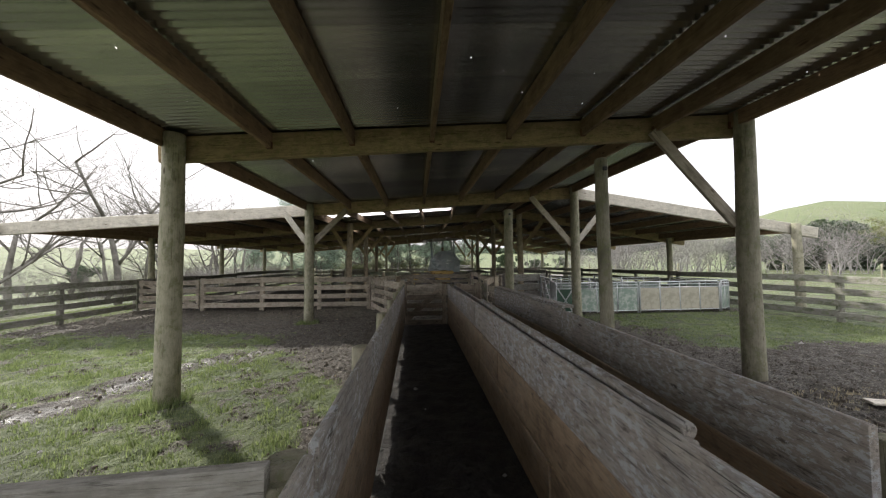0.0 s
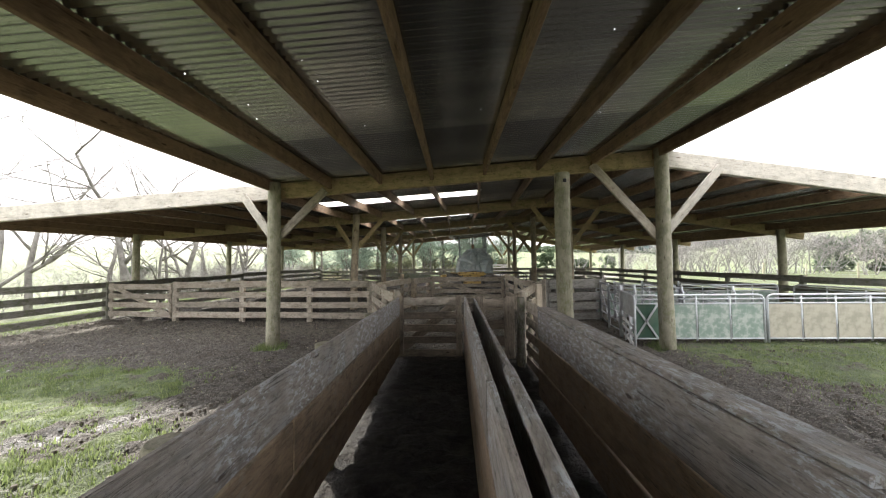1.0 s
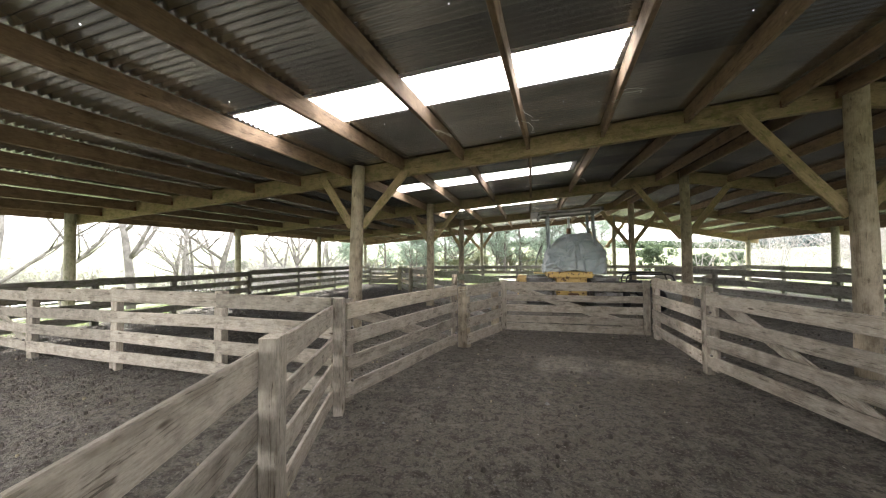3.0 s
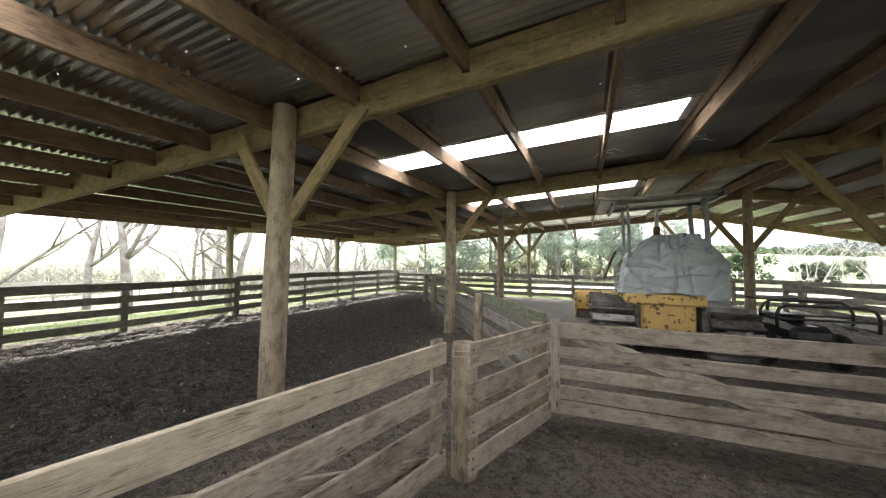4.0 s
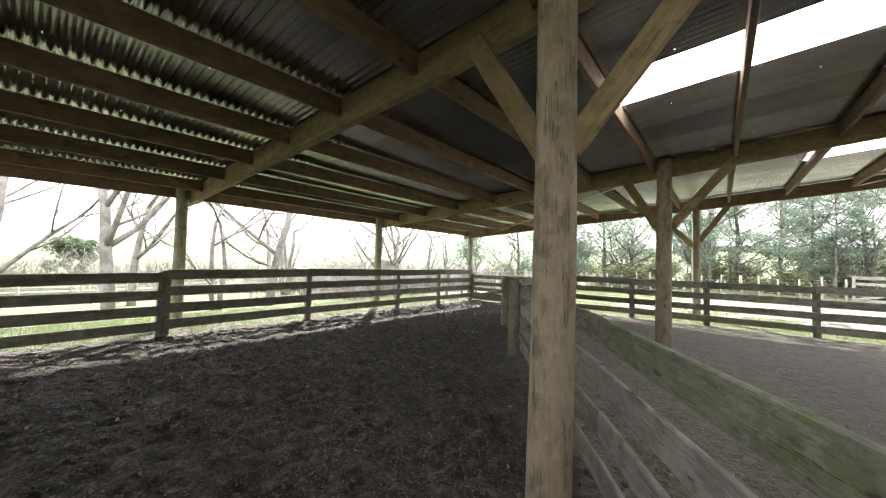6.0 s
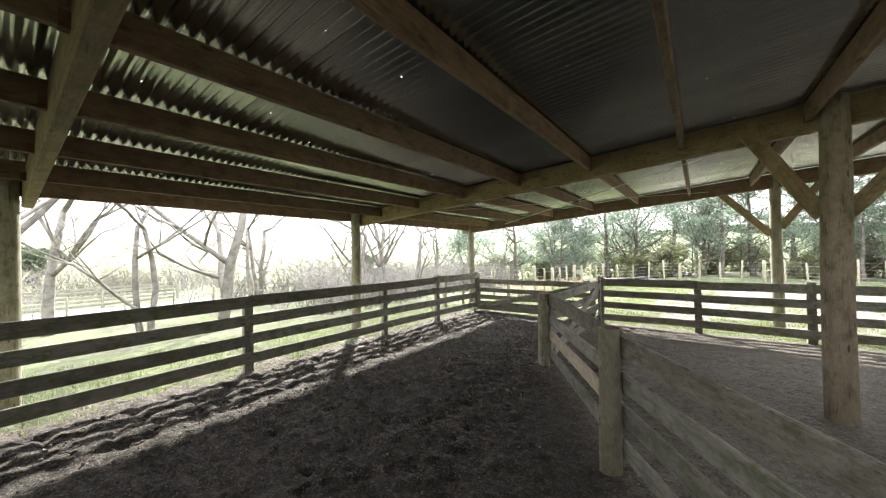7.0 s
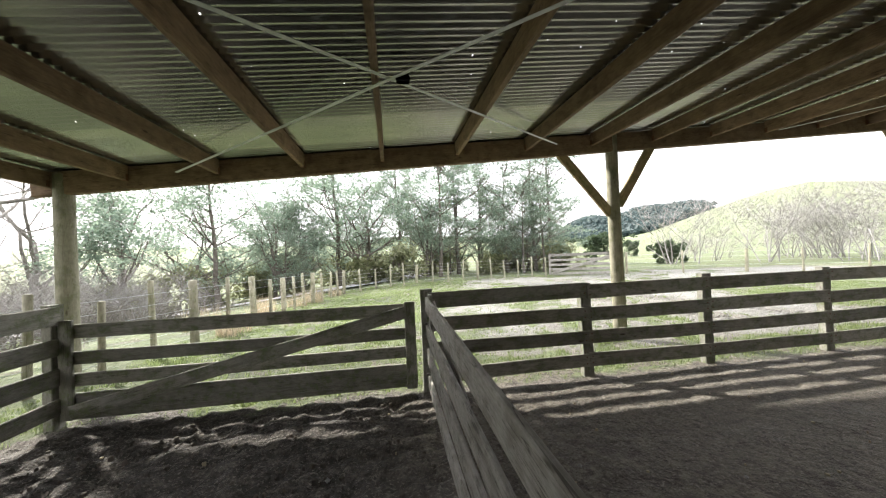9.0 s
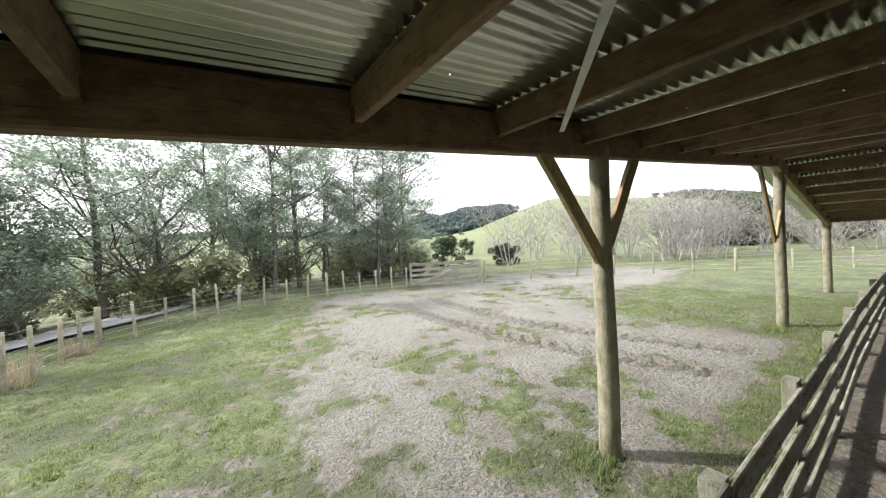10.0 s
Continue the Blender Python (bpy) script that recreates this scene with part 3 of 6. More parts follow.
    hgt0 = maths(n, l, "ADD", maths(n, l, "MULTIPLY", clod.outputs["Distance"], -0.5), maths(n, l, "ADD", maths(n, l, "MULTIPLY", lumps, 1.0), maths(n, l, "ADD", maths(n, l, "MULTIPLY", fine, 0.45), maths(n, l, "MULTIPLY", crumb, 0.25))))
    hgt = maths(n, l, "MULTIPLY", hgt0, maths(n, l, "SUBTRACT", 1.0, maths(n, l, "MULTIPLY", attr("still"), 1.35)))
    bump(n, l, b, hgt, 1.0, 0.10)
    return m


def gz(x, y):
    return float(base_height(np.array([x]), np.array([y]))[0])


build_ground()

# ---- shed: posts, beams, purlins, roof ----
FY = [3.80, 8.58, 13.40, 18.0, 22.8, 27.66]       # lines of the portal frames at the inner row of posts
EX, LX, RX, WX = -10.05, -2.84, 3.92, 9.95        # rows of posts across the shed
RIDGE = 3.95


def roof_z(x, y):
    """Underside of the iron: a long shallow fall to -x, a short steeper one to +x; it climbs a little to the far end."""
    f = (y - 4.0) / 23.5
    eave_side = float(np.interp(y, (4.0, 8.6, 13.4, 18.0, 22.8, 27.5), (2.925, 2.979, 3.075, 3.135, 3.16, 3.20))) + 0.0117 * min(y - 4.0, 0.0) + (0.060 + 0.016 * f) * (min(x, RIDGE) + 2.84)
    return eave_side - (0.155 + 0.05 * f) * max(x - RIDGE, 0.0)


SKEW = [0.0, -0.03, -0.045, -0.03, -0.04, 0.0]     # the frames stand a little out of square


def frame_y(k, x):
    return FY[k] + SKEW[k] * max(x + 2.84, 0.0)


def beam_back(k):
    """Beams pass behind the posts; the end beam is let into them."""
    return -0.03 if k == 5 else 0.16



def shed_post(x, y, r, mat, label, base=-0.05, top=None, lean=0.0):
    z = top if top is not None else roof_z(x, y) - 0.03
    t = thing("shed_post", (x, y, 0), label, "post", "round posts that carry the shed roof")
    pole("shaft", t, (x, y, base), (x + lean + random.uniform(-0.02, 0.02), y, z), r * 1.04, r * 0.92, mat, sides=18)
    return t


def brace(parent_frame, x, y, side, z0, run, mat, w=0.05, h=0.14):
    """A knee brace from the post at x up to the beam."""
    zb = roof_z(x + side * run, y) - 0.31
    return timber("knee_brace", parent_frame, (x + side * 0.07, y, z0), (x + side * (run + 0.06), y, zb + 0.10), w, h, mat)


for k, y in enumerate(FY):
    main_only = k == 0
    old = k < 2
    frame_ob = thing("roof_frame", (0, y, 0), "heavy ochre timber roof beam with knee braces bolted to the posts", "beam", "portal frames of the shed")
    th, dp = 0.10, 0.29
    pale = k == 1

    def beam(name, x0, x1, mat, label=""):
        y0, y1 = frame_y(k, x0) + beam_back(k), frame_y(k, x1) + beam_back(k)
        timber(name, frame_ob, (x0, y0, roof_z(x0, y0) - dp / 2 - 0.012), (x1, y1, roof_z(x1, y1) - dp / 2 - 0.012), th, dp, mat, label=label, ch=0.012)
    last = k == len(FY) - 1
    beam("main_beam", LX - (0.22 if main_only else 0.0), RIDGE, WOOD_PURLIN if last else WOOD_BEAM)
    if not main_only:
        beam("side_beam", EX - 0.3, LX, WOOD_PALE if pale else (WOOD_PURLIN if last else WOOD_BEAM), "sun-bleached pale beam" if pale else "")
        beam("side_beam", RIDGE, WX + 0.75, WOOD_PALE if pale else WOOD_BEAM, "sun-bleached pale beam" if pale else "")
    bm_mat = WOOD_PEN if k < 2 else WOOD_BEAM
    yz, yl = frame_y(k, RX) + (-0.02 if last else 0.06), frame_y(k, LX) + (-0.02 if last else 0.06)
    lx = LX + (0.22 if last else 0)
    if not main_only:
        brace(frame_ob, lx + (0.06 if k == 2 else 0), yl, 1, 2.08 if last else 1.98, 0.66 if last else 0.85, bm_mat)
        brace(frame_ob, lx, yl, -1, 1.95 if last else 1.98, 0.86 if last else 0.55, WOOD_PALE if pale else bm_mat)
        brace(frame_ob, RX, yz, 1, 1.95, 0.95, WOOD_PALE if pale else bm_mat)
    brace(frame_ob, RX, yz, -1, 1.88, 1.08, bm_mat)
    mat = POST_OLD if k < 2 or k == 5 else POST_IN
    lab = "greenish weathered round timber post standing in the mud" if mat is POST_OLD else "tan round timber post with water stains, inside the shed"
    shed_post(lx, frame_y(k, LX), 0.098 if last else 0.115, mat, lab, lean=0.09 if k == 2 else 0.0)
    shed_post(RX + (0.45 if last else 0), frame_y(k, RX), 0.098 if last else 0.115, mat, lab)
    if not main_only:
        shed_post(EX, frame_y(k, EX), 0.105, POST_OLD, "greenish weathered round post at the shed eave", base=gz(EX, y) - 0.1)
        shed_post(WX + (0.35 if last else 0), frame_y(k, WX), 0.105, POST_OLD, "greenish weathered round post at the shed eave", base=gz(WX, y) - 0.1)

# purlins, bay by bay, hung between the beams
PURLINS = [
    [-2.9] + [0.02 + 0.935 * k for k in range(-2, 4)] + [3.86],
    [-0.14 + 1.02 * k for k in range(-9, 4)] + [3.82],
] + [[-0.88 + 1.055 * k for k in range(-8, 5)] + [3.84]] * 3
WING_R = [4.9 + 0.95 * k for k in range(6)]
for k, xs in enumerate(PURLINS):
    run = list(xs) + ([] if k == 0 else [EX - 0.12] + WING_R + [WX + 0.35])
    for x in run:
        dp = 0.19
        y0, y1 = frame_y(k, x) + beam_back(k) + 0.053, frame_y(k + 1, x) + beam_back(k + 1) - 0.053
        xe = x + (0.29 + 0.024 * x if k == 1 and -9.5 < x < 3.0 else 0.0)      # the second bay's purlins run a little askew
        edge = 0.012 if x in (PURLINS[0][0], PURLINS[0][-1]) and k == 0 else -0.004
        z, z1 = roof_z(x, y0) - dp / 2 + edge, roof_z(xe, y1) - dp / 2 + edge
        p = thing("purlin", (x, y0, z), "red-brown sawn timber purlin under the iron roof", "purlin", "purlins under the roof")
        timber("board", p, (x, y0, z), (xe, y1, z1 + random.uniform(-0.006, 0.0)), 0.05, dp, WOOD_PURLIN)
        for xx, yy, zz in (((x, y0 + 0.02, z), (xe, y1 - 0.02, z1))):
            block("joist_hanger", p, (xx - 0.029, yy - 0.02, zz - dp / 2 - 0.004), (xx + 0.029, yy + 0.02, zz - 0.02), RUSTY, 0)
# short cantilever purlins at the front edge of the first bay and both gable overhangs
for x in PURLINS[0]:
    z = roof_z(x, 0) - (0.083 if x in (PURLINS[0][0], PURLINS[0][-1]) else 0.10)
    p = thing("purlin", (x, 0.0, z), "red-brown sawn timber purlin under the iron roof", "purlin", "purlins under the roof")
    timber("board", p, (x, -1.6, z), (x, FY[0] + beam_back(0) - 0.053, z + 0.04), 0.05, 0.19, WOOD_PURLIN)
    block("joist_hanger", p, (x - 0.029, FY[0] + 0.067, z - 0.06), (x + 0.029, FY[0] + 0.107, z + 0.02), RUSTY, 0)

PITCH, AMP = 0.0762, 0.0125


def iron_sheet(vs, fs, x0, x1, y0, waves, dz, per=6):
    """One corrugated sheet, ridges along x."""
    nx = max(1, int(abs(x1 - x0) / 1.6))
    n0 = len(vs)
    cols = (waves + 1) * per + 1
    for i in range(nx + 1):
        x = x0 + (x1 - x0) * i / nx
        for j in range(cols):
            yy = y0 + PITCH * j / per
            vs.append((x, yy, roof_z(x, yy) + AMP + 0.002 + dz + AMP * math.cos(2 * math.pi * j / per)))
    for i in range(nx):
        for j in range(cols - 1):
            a = n0 + i * cols + j
            fs.append((a, a + 1, a + cols + 1, a + cols))


iron_v, iron_f = [], []
SKY_Y = [11.0, 15.33, 19.6, 24.2]                 # each skylight starts its own run of sheets
SHEETS = []
for y0, y1 in zip([-1.7] + SKY_Y, SKY_Y + [28.1]):
    y = y0
    while y1 - y > 0.04:
        n = min(10, max(1, round((y1 - y) / PITCH)))
        SHEETS.append((y, n))
        y += n * PITCH
SKY_ROWS = []
for row, (y, waves) in enumerate(SHEETS):
    lo = EX - 0.33 if y > FY[1] - 0.35 else LX - 0.12
    is_sky = y in SKY_Y
    dz = 0.0022 * (row % 2)
    spans = [(lo, -3.05), (-3.15, RIDGE)] if lo < -4 else [(lo, RIDGE)]
    if is_sky:
        spans = [(lo, -3.05), (1.0, RIDGE)]
        clear_v, clear_f = [], []
        west = -1.0 if y > 23 else -3.1
        iron_sheet(clear_v, clear_f, west, 1.1, y, waves, 0.003)
        if y > 23:
            spans = [(lo, -3.05), (-3.15, -0.95), (1.0, RIDGE)]
        tagged(new("skylight_%d" % (len(SKY_ROWS) + 1), mesh_of("skylight", clear_v, clear_f, CLEAR, True)), "clear corrugated plastic skylight strip in the iron roof", "skylight", "", "structure")
        SKY_ROWS.append(y)
    for n, (a, b) in enumerate(spans):
        iron_sheet(iron_v, iron_f, a, b, y, waves, dz + 0.0022 * n)
    if y > FY[1] - 0.35:
        iron_sheet(iron_v, iron_f, RIDGE, WX + 0.8, y, waves, dz)
    else:
        iron_sheet(iron_v, iron_f, RIDGE, RIDGE + 0.25, y, waves, dz)
roof = new("roof_ceiling", mesh_of("roof_ceiling", iron_v, iron_f, IRON, True))
tagged(roof, "weathered galvanised corrugated iron roof with nail holes", "roof", "", "structure")
# ridge capping and eave gutter
cap_v, cap_f = tube_path([(RIDGE, -1.7, roof_z(RIDGE, 0) + 0.03), (RIDGE, 9.5, roof_z(RIDGE, 9.5) + 0.03), (RIDGE, 28.3, roof_z(RIDGE, 28.3) + 0.03)], 0.05, 6)
tagged(new("ridge_trim", mesh_of("ridge_trim", cap_v, cap_f, GALV)), "folded galvanised ridge capping", "ridge cap", "", "structure")

# galvanised strap bracing under the last bay
for a, b in (((-8.4, 23.3), (-3.7, 27.3)), ((-3.5, 23.3), (-8.6, 27.3)), ((0.2, 23.3), (3.4, 27.4)), ((3.4, 23.3), (0.2, 27.4))):
    t = thing("strap_brace", (a[0], a[1], roof_z(*a) - 0.2), "punched galvanised strap brace nailed under the purlins", "strap", "roof bracing straps")
    timber("strap", t, (a[0], a[1], roof_z(*a) - 0.215), (b[0], b[1], roof_z(*b) - 0.215), 0.035, 0.003, GALV, ch=0.001)
    c = (0.5 * (a[0] + b[0]) + 0.1, 0.5 * (a[1] + b[1]))
    block("tensioner", t, (c[0] - 0.05, c[1] - 0.03, roof_z(*c) - 0.24), (c[0] + 0.05, c[1] + 0.04, roof_z(*c) - 0.19), BLACK, 0.008)


# ---- fences ----
RAILS = ((0.88, 1.04), (0.62, 0.77), (0.36, 0.51), (0.10, 0.25))


def rail_fence(label, posts, mat, group="", side=1, rails=RAILS, post_r=0.0, post_mat=None, post_h=1.06, new_boards=(), cut=None, nails=False, skip=(), top_mat=None, inset=0.0):
    """A run of rails nailed on posts. posts: (x, y) in order."""
    t = thing("rail_fence", (*posts[0], gz(*posts[0])), label, "fence", group)
    n = len(posts)
    zs = [gz(*p) for p in posts]
    for i, p in enumerate(posts):
        a, b = Vector(posts[max(i - 1, 0)]), Vector(posts[min(i + 1, n - 1)])
        d = (b - a).normalized()
        if i in skip:
            continue
        if i == 0:
            p = (p[0] + d.x * inset, p[1] + d.y * inset)
        if post_r:
            pole("post", t, (*p, zs[i] - 0.15), (p[0], p[1], zs[i] + (cut if cut and i == 0 else post_h) + random.uniform(-0.02, 0.05)), post_r * 1.05, post_r * 0.97, post_mat or mat, sides=12)
        else:
            timber("post", t, (*p, zs[i] - 0.15), (p[0], p[1], zs[i] + post_h + random.uniform(-0.03, 0.01)), 0.085, 0.125, post_mat or mat, up=(d.x, d.y, 0))
    off_base = (post_r or 0.0425) + 0.014
    for i in range(n - 1):
        a, b = Vector(posts[i]), Vector(posts[i + 1])
        d = (b - a).normalized()
        nrm = Vector((-d.y, d.x)) * side * off_base
        for j, (z0, z1) in enumerate(rails):
            zc, hh = (z0 + z1) / 2, z1 - z0
            ja, jb = random.uniform(-0.014, 0.014), random.uniform(-0.014, 0.014)
            m = WOOD_NEW if (i, j) in new_boards else (top_mat if top_mat and j == 0 else mat)
            if nails:
                for q, zz, e in ((a, zs[i] + zc + ja, 0.035), (b, zs[i + 1] + zc + jb, -0.035)):
                    for dz in (-0.035, 0.035):
                        o = q + d * e + nrm * ((off_base + 0.013) / off_base)
                        block("nail_head", t, (-0.006, -0.006, -0.006), (0.006, 0.006, 0.006), RUSTY, 0, m=pose(o.x, o.y, zz + dz))
            timber("rail", t, (a.x + nrm.x, a.y + nrm.y, zs[i] + zc + ja), (b.x + nrm.x, b.y + nrm.y, zs[i + 1] + zc + jb), 0.026, hh + random.uniform(-0.008, 0.008), m)
    return t


def board_gate(label, p0, p1, mat, h=0.95, rails=None, brace_dir=1, stile=0.11, thick=0.028, group="", new_top=False, name="board_gate", brace_mat=None, side=1, back_brace=False, top_mat=None):
    """A hinged gate of boards on two stiles, with a diagonal brace."""
    t = thing(name, (*p0, gz(*p0)), label, "gate", group)
    z = gz((p0[0] + p1[0]) / 2, (p0[1] + p1[1]) / 2)
    a, b = Vector(p0), Vector(p1)
    d = (b - a).normalized()
    nrm = Vector((-d.y, d.x)) * side
    rails = rails or ((h - 0.15, h), (h - 0.40, h - 0.26), (h - 0.64, h - 0.50), (0.10, 0.24))
    for q in (a + d * 0.06, b - d * 0.06):
        timber("stile", t, (q.x, q.y, z + 0.06), (q.x, q.y, z + h + 0.03), 0.035, stile, mat, up=(d.x, d.y, 0))
    for j, (z0, z1) in enumerate(rails):
        o = nrm * (0.0175 + thick / 2 + 0.001)
        timber("rail", t, (a.x + o.x, a.y + o.y, z + (z0 + z1) / 2), (b.x + o.x, b.y + o.y, z + (z0 + z1) / 2 + random.uniform(-0.01, 0.01)), thick, z1 - z0, WOOD_NEW if new_top and j == 0 else (top_mat if top_mat and j == 0 else mat))
    if brace_dir:
        o = nrm * (0.0175 + thick + 0.013) if back_brace else -nrm * 0.0295
        q0, q1 = (a + d * 0.1, b - d * 0.1) if brace_dir > 0 else (b - d * 0.1, a + d * 0.1)
        timber("brace", t, (q0.x + o.x, q0.y + o.y, z + 0.14), (q1.x + o.x, q1.y + o.y, z + h - 0.08), 0.022, 0.13, brace_mat or mat)
    for q in (a, b):
        for zz in (0.25, 0.75):
            block("bolt_head", t, (-0.012, -0.012, -0.012), (0.012, 0.012, 0.012), STEEL_DARK, 0.004, m=pose(q.x + d.x * 0.06 * (1 if q is a else -1) + nrm.x * 0.05, q.y + d.y * 0.06 * (1 if q is a else -1) + nrm.y * 0.05, z + zz))
    return t


FENCE_OUT = "weathered grey four-rail timber yard fence along the shed edge"
# outer runs
rail_fence(FENCE_OUT, [(-9.3, yy) for yy in (-2.6, -0.2, 2.2, 4.6, 7.0, 9.4, 11.75)], WOOD_RAIL, "outer yard fence", side=-1)
rail_fence(FENCE_OUT, [(-9.25, 11.75), (-9.22, 13.4), (-9.2, 15.1), (-9.2, 17.6)], WOOD_RAIL, "outer yard fence", side=-1)
rail_fence(FENCE_OUT, [(-9.2, 17.65), (-9.2, 20.15), (-9.2, 22.85), (-9.2, 24.65), (-9.15, 26.41)], WOOD_RAIL, "outer yard fence", side=-1, rails=((0.94, 1.11), (0.67, 0.83), (0.40, 0.56), (0.13, 0.28)), post_h=1.12)
rail_fence(FENCE_OUT, [(-5.74, 26.41), (-3.94, 26.41), (-2.37, 26.41), (-0.6, 26.42), (1.2, 26.45), (3.0, 26.45), (4.8, 26.45), (6.6, 26.45)], WOOD_RAIL, "outer yard fence", side=-1, nails=True)
board_gate("grey slatted timber gate standing half closed", (6.65, 26.4), (9.1, 25.6), WOOD_GREY, 1.0)
rail_fence(FENCE_OUT, [(9.3, yy) for yy in (26.0, 23.6, 21.2, 18.8, 16.4, 14.0, 11.6, 9.2)], WOOD_RAIL, "outer yard fence", side=-1)
rail_fence(FENCE_OUT, [(9.3, 9.2), (9.35, 6.9), (9.4, 4.5), (9.45, 2.0), (9.5, -0.5), (9.5, -3.0)], WOOD_RAIL, "outer yard fence", side=-1)
rail_fence("grey rail fence panel between the yard and the cattle lane", [(6.2, 16.2), (5.4, 19.8), (5.0, 23.4)], WOOD_GREY, "inner yard fence")
board_gate("weathered closed board gate with a long diagonal brace", (-9.1, 26.40), (-5.86, 26.40), WOOD_RAIL, 0.93, ((0.80, 0.93), (0.56, 0.68), (0.36, 0.48), (0.06, 0.30)), 1, side=1)

# the cross fence with its gate
board_gate("grey board gate with a diagonal brace, closed", (-9.15, 11.72), (-7.15, 11.45), WOOD_PEN, 0.98, None, -1, side=-1)
rail_fence("grey four-rail timber fence across the muddy pen", [(-7.02, 11.42), (-5.15, 11.32), (-3.32, 11.22), (-1.72, 11.05)], WOOD_PEN, "inner pen fences", side=-1)

# the long slanting fence past the tractor
rail_fence("mossy grey rail fence with round posts between two pens", [(-0.53, 14.66), (-1.80, 16.75), (-2.72, 18.2)], WOOD_GREY, "inner pen fences", side=-1, skip=(2,), top_mat=WOOD_ALGAE, post_r=0.075, post_mat=POST_IN, post_h=1.02, cut=0.90, nails=True)
rail_fence("mossy grey rail fence with round posts between two pens", [(-2.72, 18.2), (-4.48, 20.75), (-5.78, 22.85)], WOOD_RAIL, "inner pen fences", side=-1, skip=(0,), top_mat=WOOD_DARK, post_r=0.08, post_mat=POST_OLD, new_boards=((1, 2),), nails=True)
board_gate("grey four-board gate standing open against the yard fence", (-5.74, 23.0), (-5.72, 26.25), WOOD_GREY, 1.0, None, 1)

# ---- forcing pen ----
rail_fence("dirty pale rail fence leading out of the race", [(-0.52, 8.02), (-1.02, 9.4), (-1.56, 10.85)], WOOD_PEN, "forcing pen fences", side=1, rails=((0.82, 0.99), (0.57, 0.71), (0.33, 0.47), (0.09, 0.23)), nails=True)
board_gate("pale board gate with a diagonal brace in the forcing pen", (-1.57, 10.95), (-1.02, 13.29), WOOD_PEN, 0.99, None, -1, side=-1, new_top=True)
rail_fence("short pale board panel beside a sawn-off round post", [(-0.93, 13.36), (-0.50, 14.56)], WOOD_PEN, "forcing pen fences", side=-1, skip=(1,), inset=0.10, post_r=0.10, post_mat=POST_IN, post_h=0.955, rails=((0.80, 0.98), (0.55, 0.70), (0.31, 0.46), (0.06, 0.22)), nails=True)
board_gate("wide pale board gate closing the forcing pen", (-0.42, 14.66), (2.16, 14.70), WOOD_PEN, 0.96, ((0.80, 0.96), (0.60, 0.72), (0.40, 0.53), (0.20, 0.33), (0.05, 0.18)), -1, side=1, back_brace=True)
rail_fence("pale board panel of the forcing pen", [(2.24, 14.66), (2.22, 12.85)], WOOD_PEN, "forcing pen fences", side=-1, nails=True)
board_gate("pale board gate with a diagonal brace in the forcing pen", (2.21, 12.75), (2.60, 11.05), WOOD_PEN, 0.97, None, -1, side=-1)
rail_fence("board fence with newer pale boards along the forcing pen", [(2.52, 10.75), (2.05, 9.4), (1.42, 7.72)], WOOD_PEN, "forcing pen fences", side=-1, new_boards=((1, 0), (1, 1), (1, 2), (0, 3)), nails=True)
rail_fence("dark wide-board panel behind the forcing pen", [(2.66, 10.95), (4.1, 11.2)], WOOD_GREY, "inner pen fences", side=-1, rails=((0.80, 1.03), (0.52, 0.72), (0.28, 0.46), (0.05, 0.22)))

# ---- drafting race ----
def solid_wall(label, pts, top, mat, boards=3, thick=0.03, post_every=1.5, side=1, name="race_wall", cap=False, base=0.02):
    """A close-boarded wall of the race, posts on its outer side."""
    t = thing(name, (*pts[0], 0), label, "race wall", "walls of the drafting race")
    for i in range(len(pts) - 1):
        a, b = Vector(pts[i]), Vector(pts[i + 1])
        d = (b - a).normalized()
        nrm = Vector((-d.y, d.x)) * side
        ln = (b - a).length
        step = (top - base) / boards
        for j in range(boards):
            cut = ln * (0.38 + 0.24 * ((j * 7 + i * 3) % 5) / 4)
            z = base + step * (j + 0.5)
            for s0, s1 in ((0, cut - 0.003), (cut + 0.003, ln)) if ln > 3 else ((0, ln),):
                q0, q1 = a + d * s0, a + d * s1
                o = nrm * random.uniform(-0.004, 0.004)
                timber("board", t, (q0.x + o.x, q0.y + o.y, z), (q1.x + o.x, q1.y + o.y, z), thick, step - 0.008, WOOD_RACE_LOW if mat is WOOD_RACE and j < boards - 1 else mat)
        n = max(1, round(ln / post_every)) if post_every else -1
        for k in range(n + 1):
            q = a + d * (ln * k / n) + nrm * (thick / 2 + 0.05)
            pole("post", t, (q.x + nrm.x * 0.025, q.y + nrm.y * 0.025, -0.1), (q.x + nrm.x * 0.025, q.y + nrm.y * 0.025, top - 0.05 + random.uniform(-0.04, 0.02)), 0.068, 0.064, POST_OLD, sides=10)
        if cap:
            o = nrm * 0.05
            timber("capping", t, (a.x + o.x, a.y + o.y, top + 0.016), (b.x + o.x, b.y + o.y, top + 0.016), 0.13, 0.03, mat)
    return t


solid_wall("dark worn close-boarded wall of the sheep race", [(-0.47, -2.0), (-0.47, 0.86)], 0.94, WOOD_RACE, side=1)
solid_wall("dark worn close-boarded wall of the sheep race", [(-0.47, 0.9), (-0.47, 7.86)], 0.95, WOOD_RACE, side=1, base=0.075)
solid_wall("worn bluish board wall dividing the two races", [(0.56, -2.0), (0.56, 7.9)], 0.95, WOOD_RACE, thick=0.035, side=-1, post_every=0)
solid_wall("dark board wall of the narrow race", [(0.61, 0.83), (0.69, 4.4), (0.70, 7.85)], 0.93, WOOD_RACE, thick=0.03, side=1, post_every=0)
solid_wall("dark worn close-boarded outer wall of the race", [(1.22, 0.86), (1.37, 3.4)], 0.93, WOOD_RACE, side=-1)
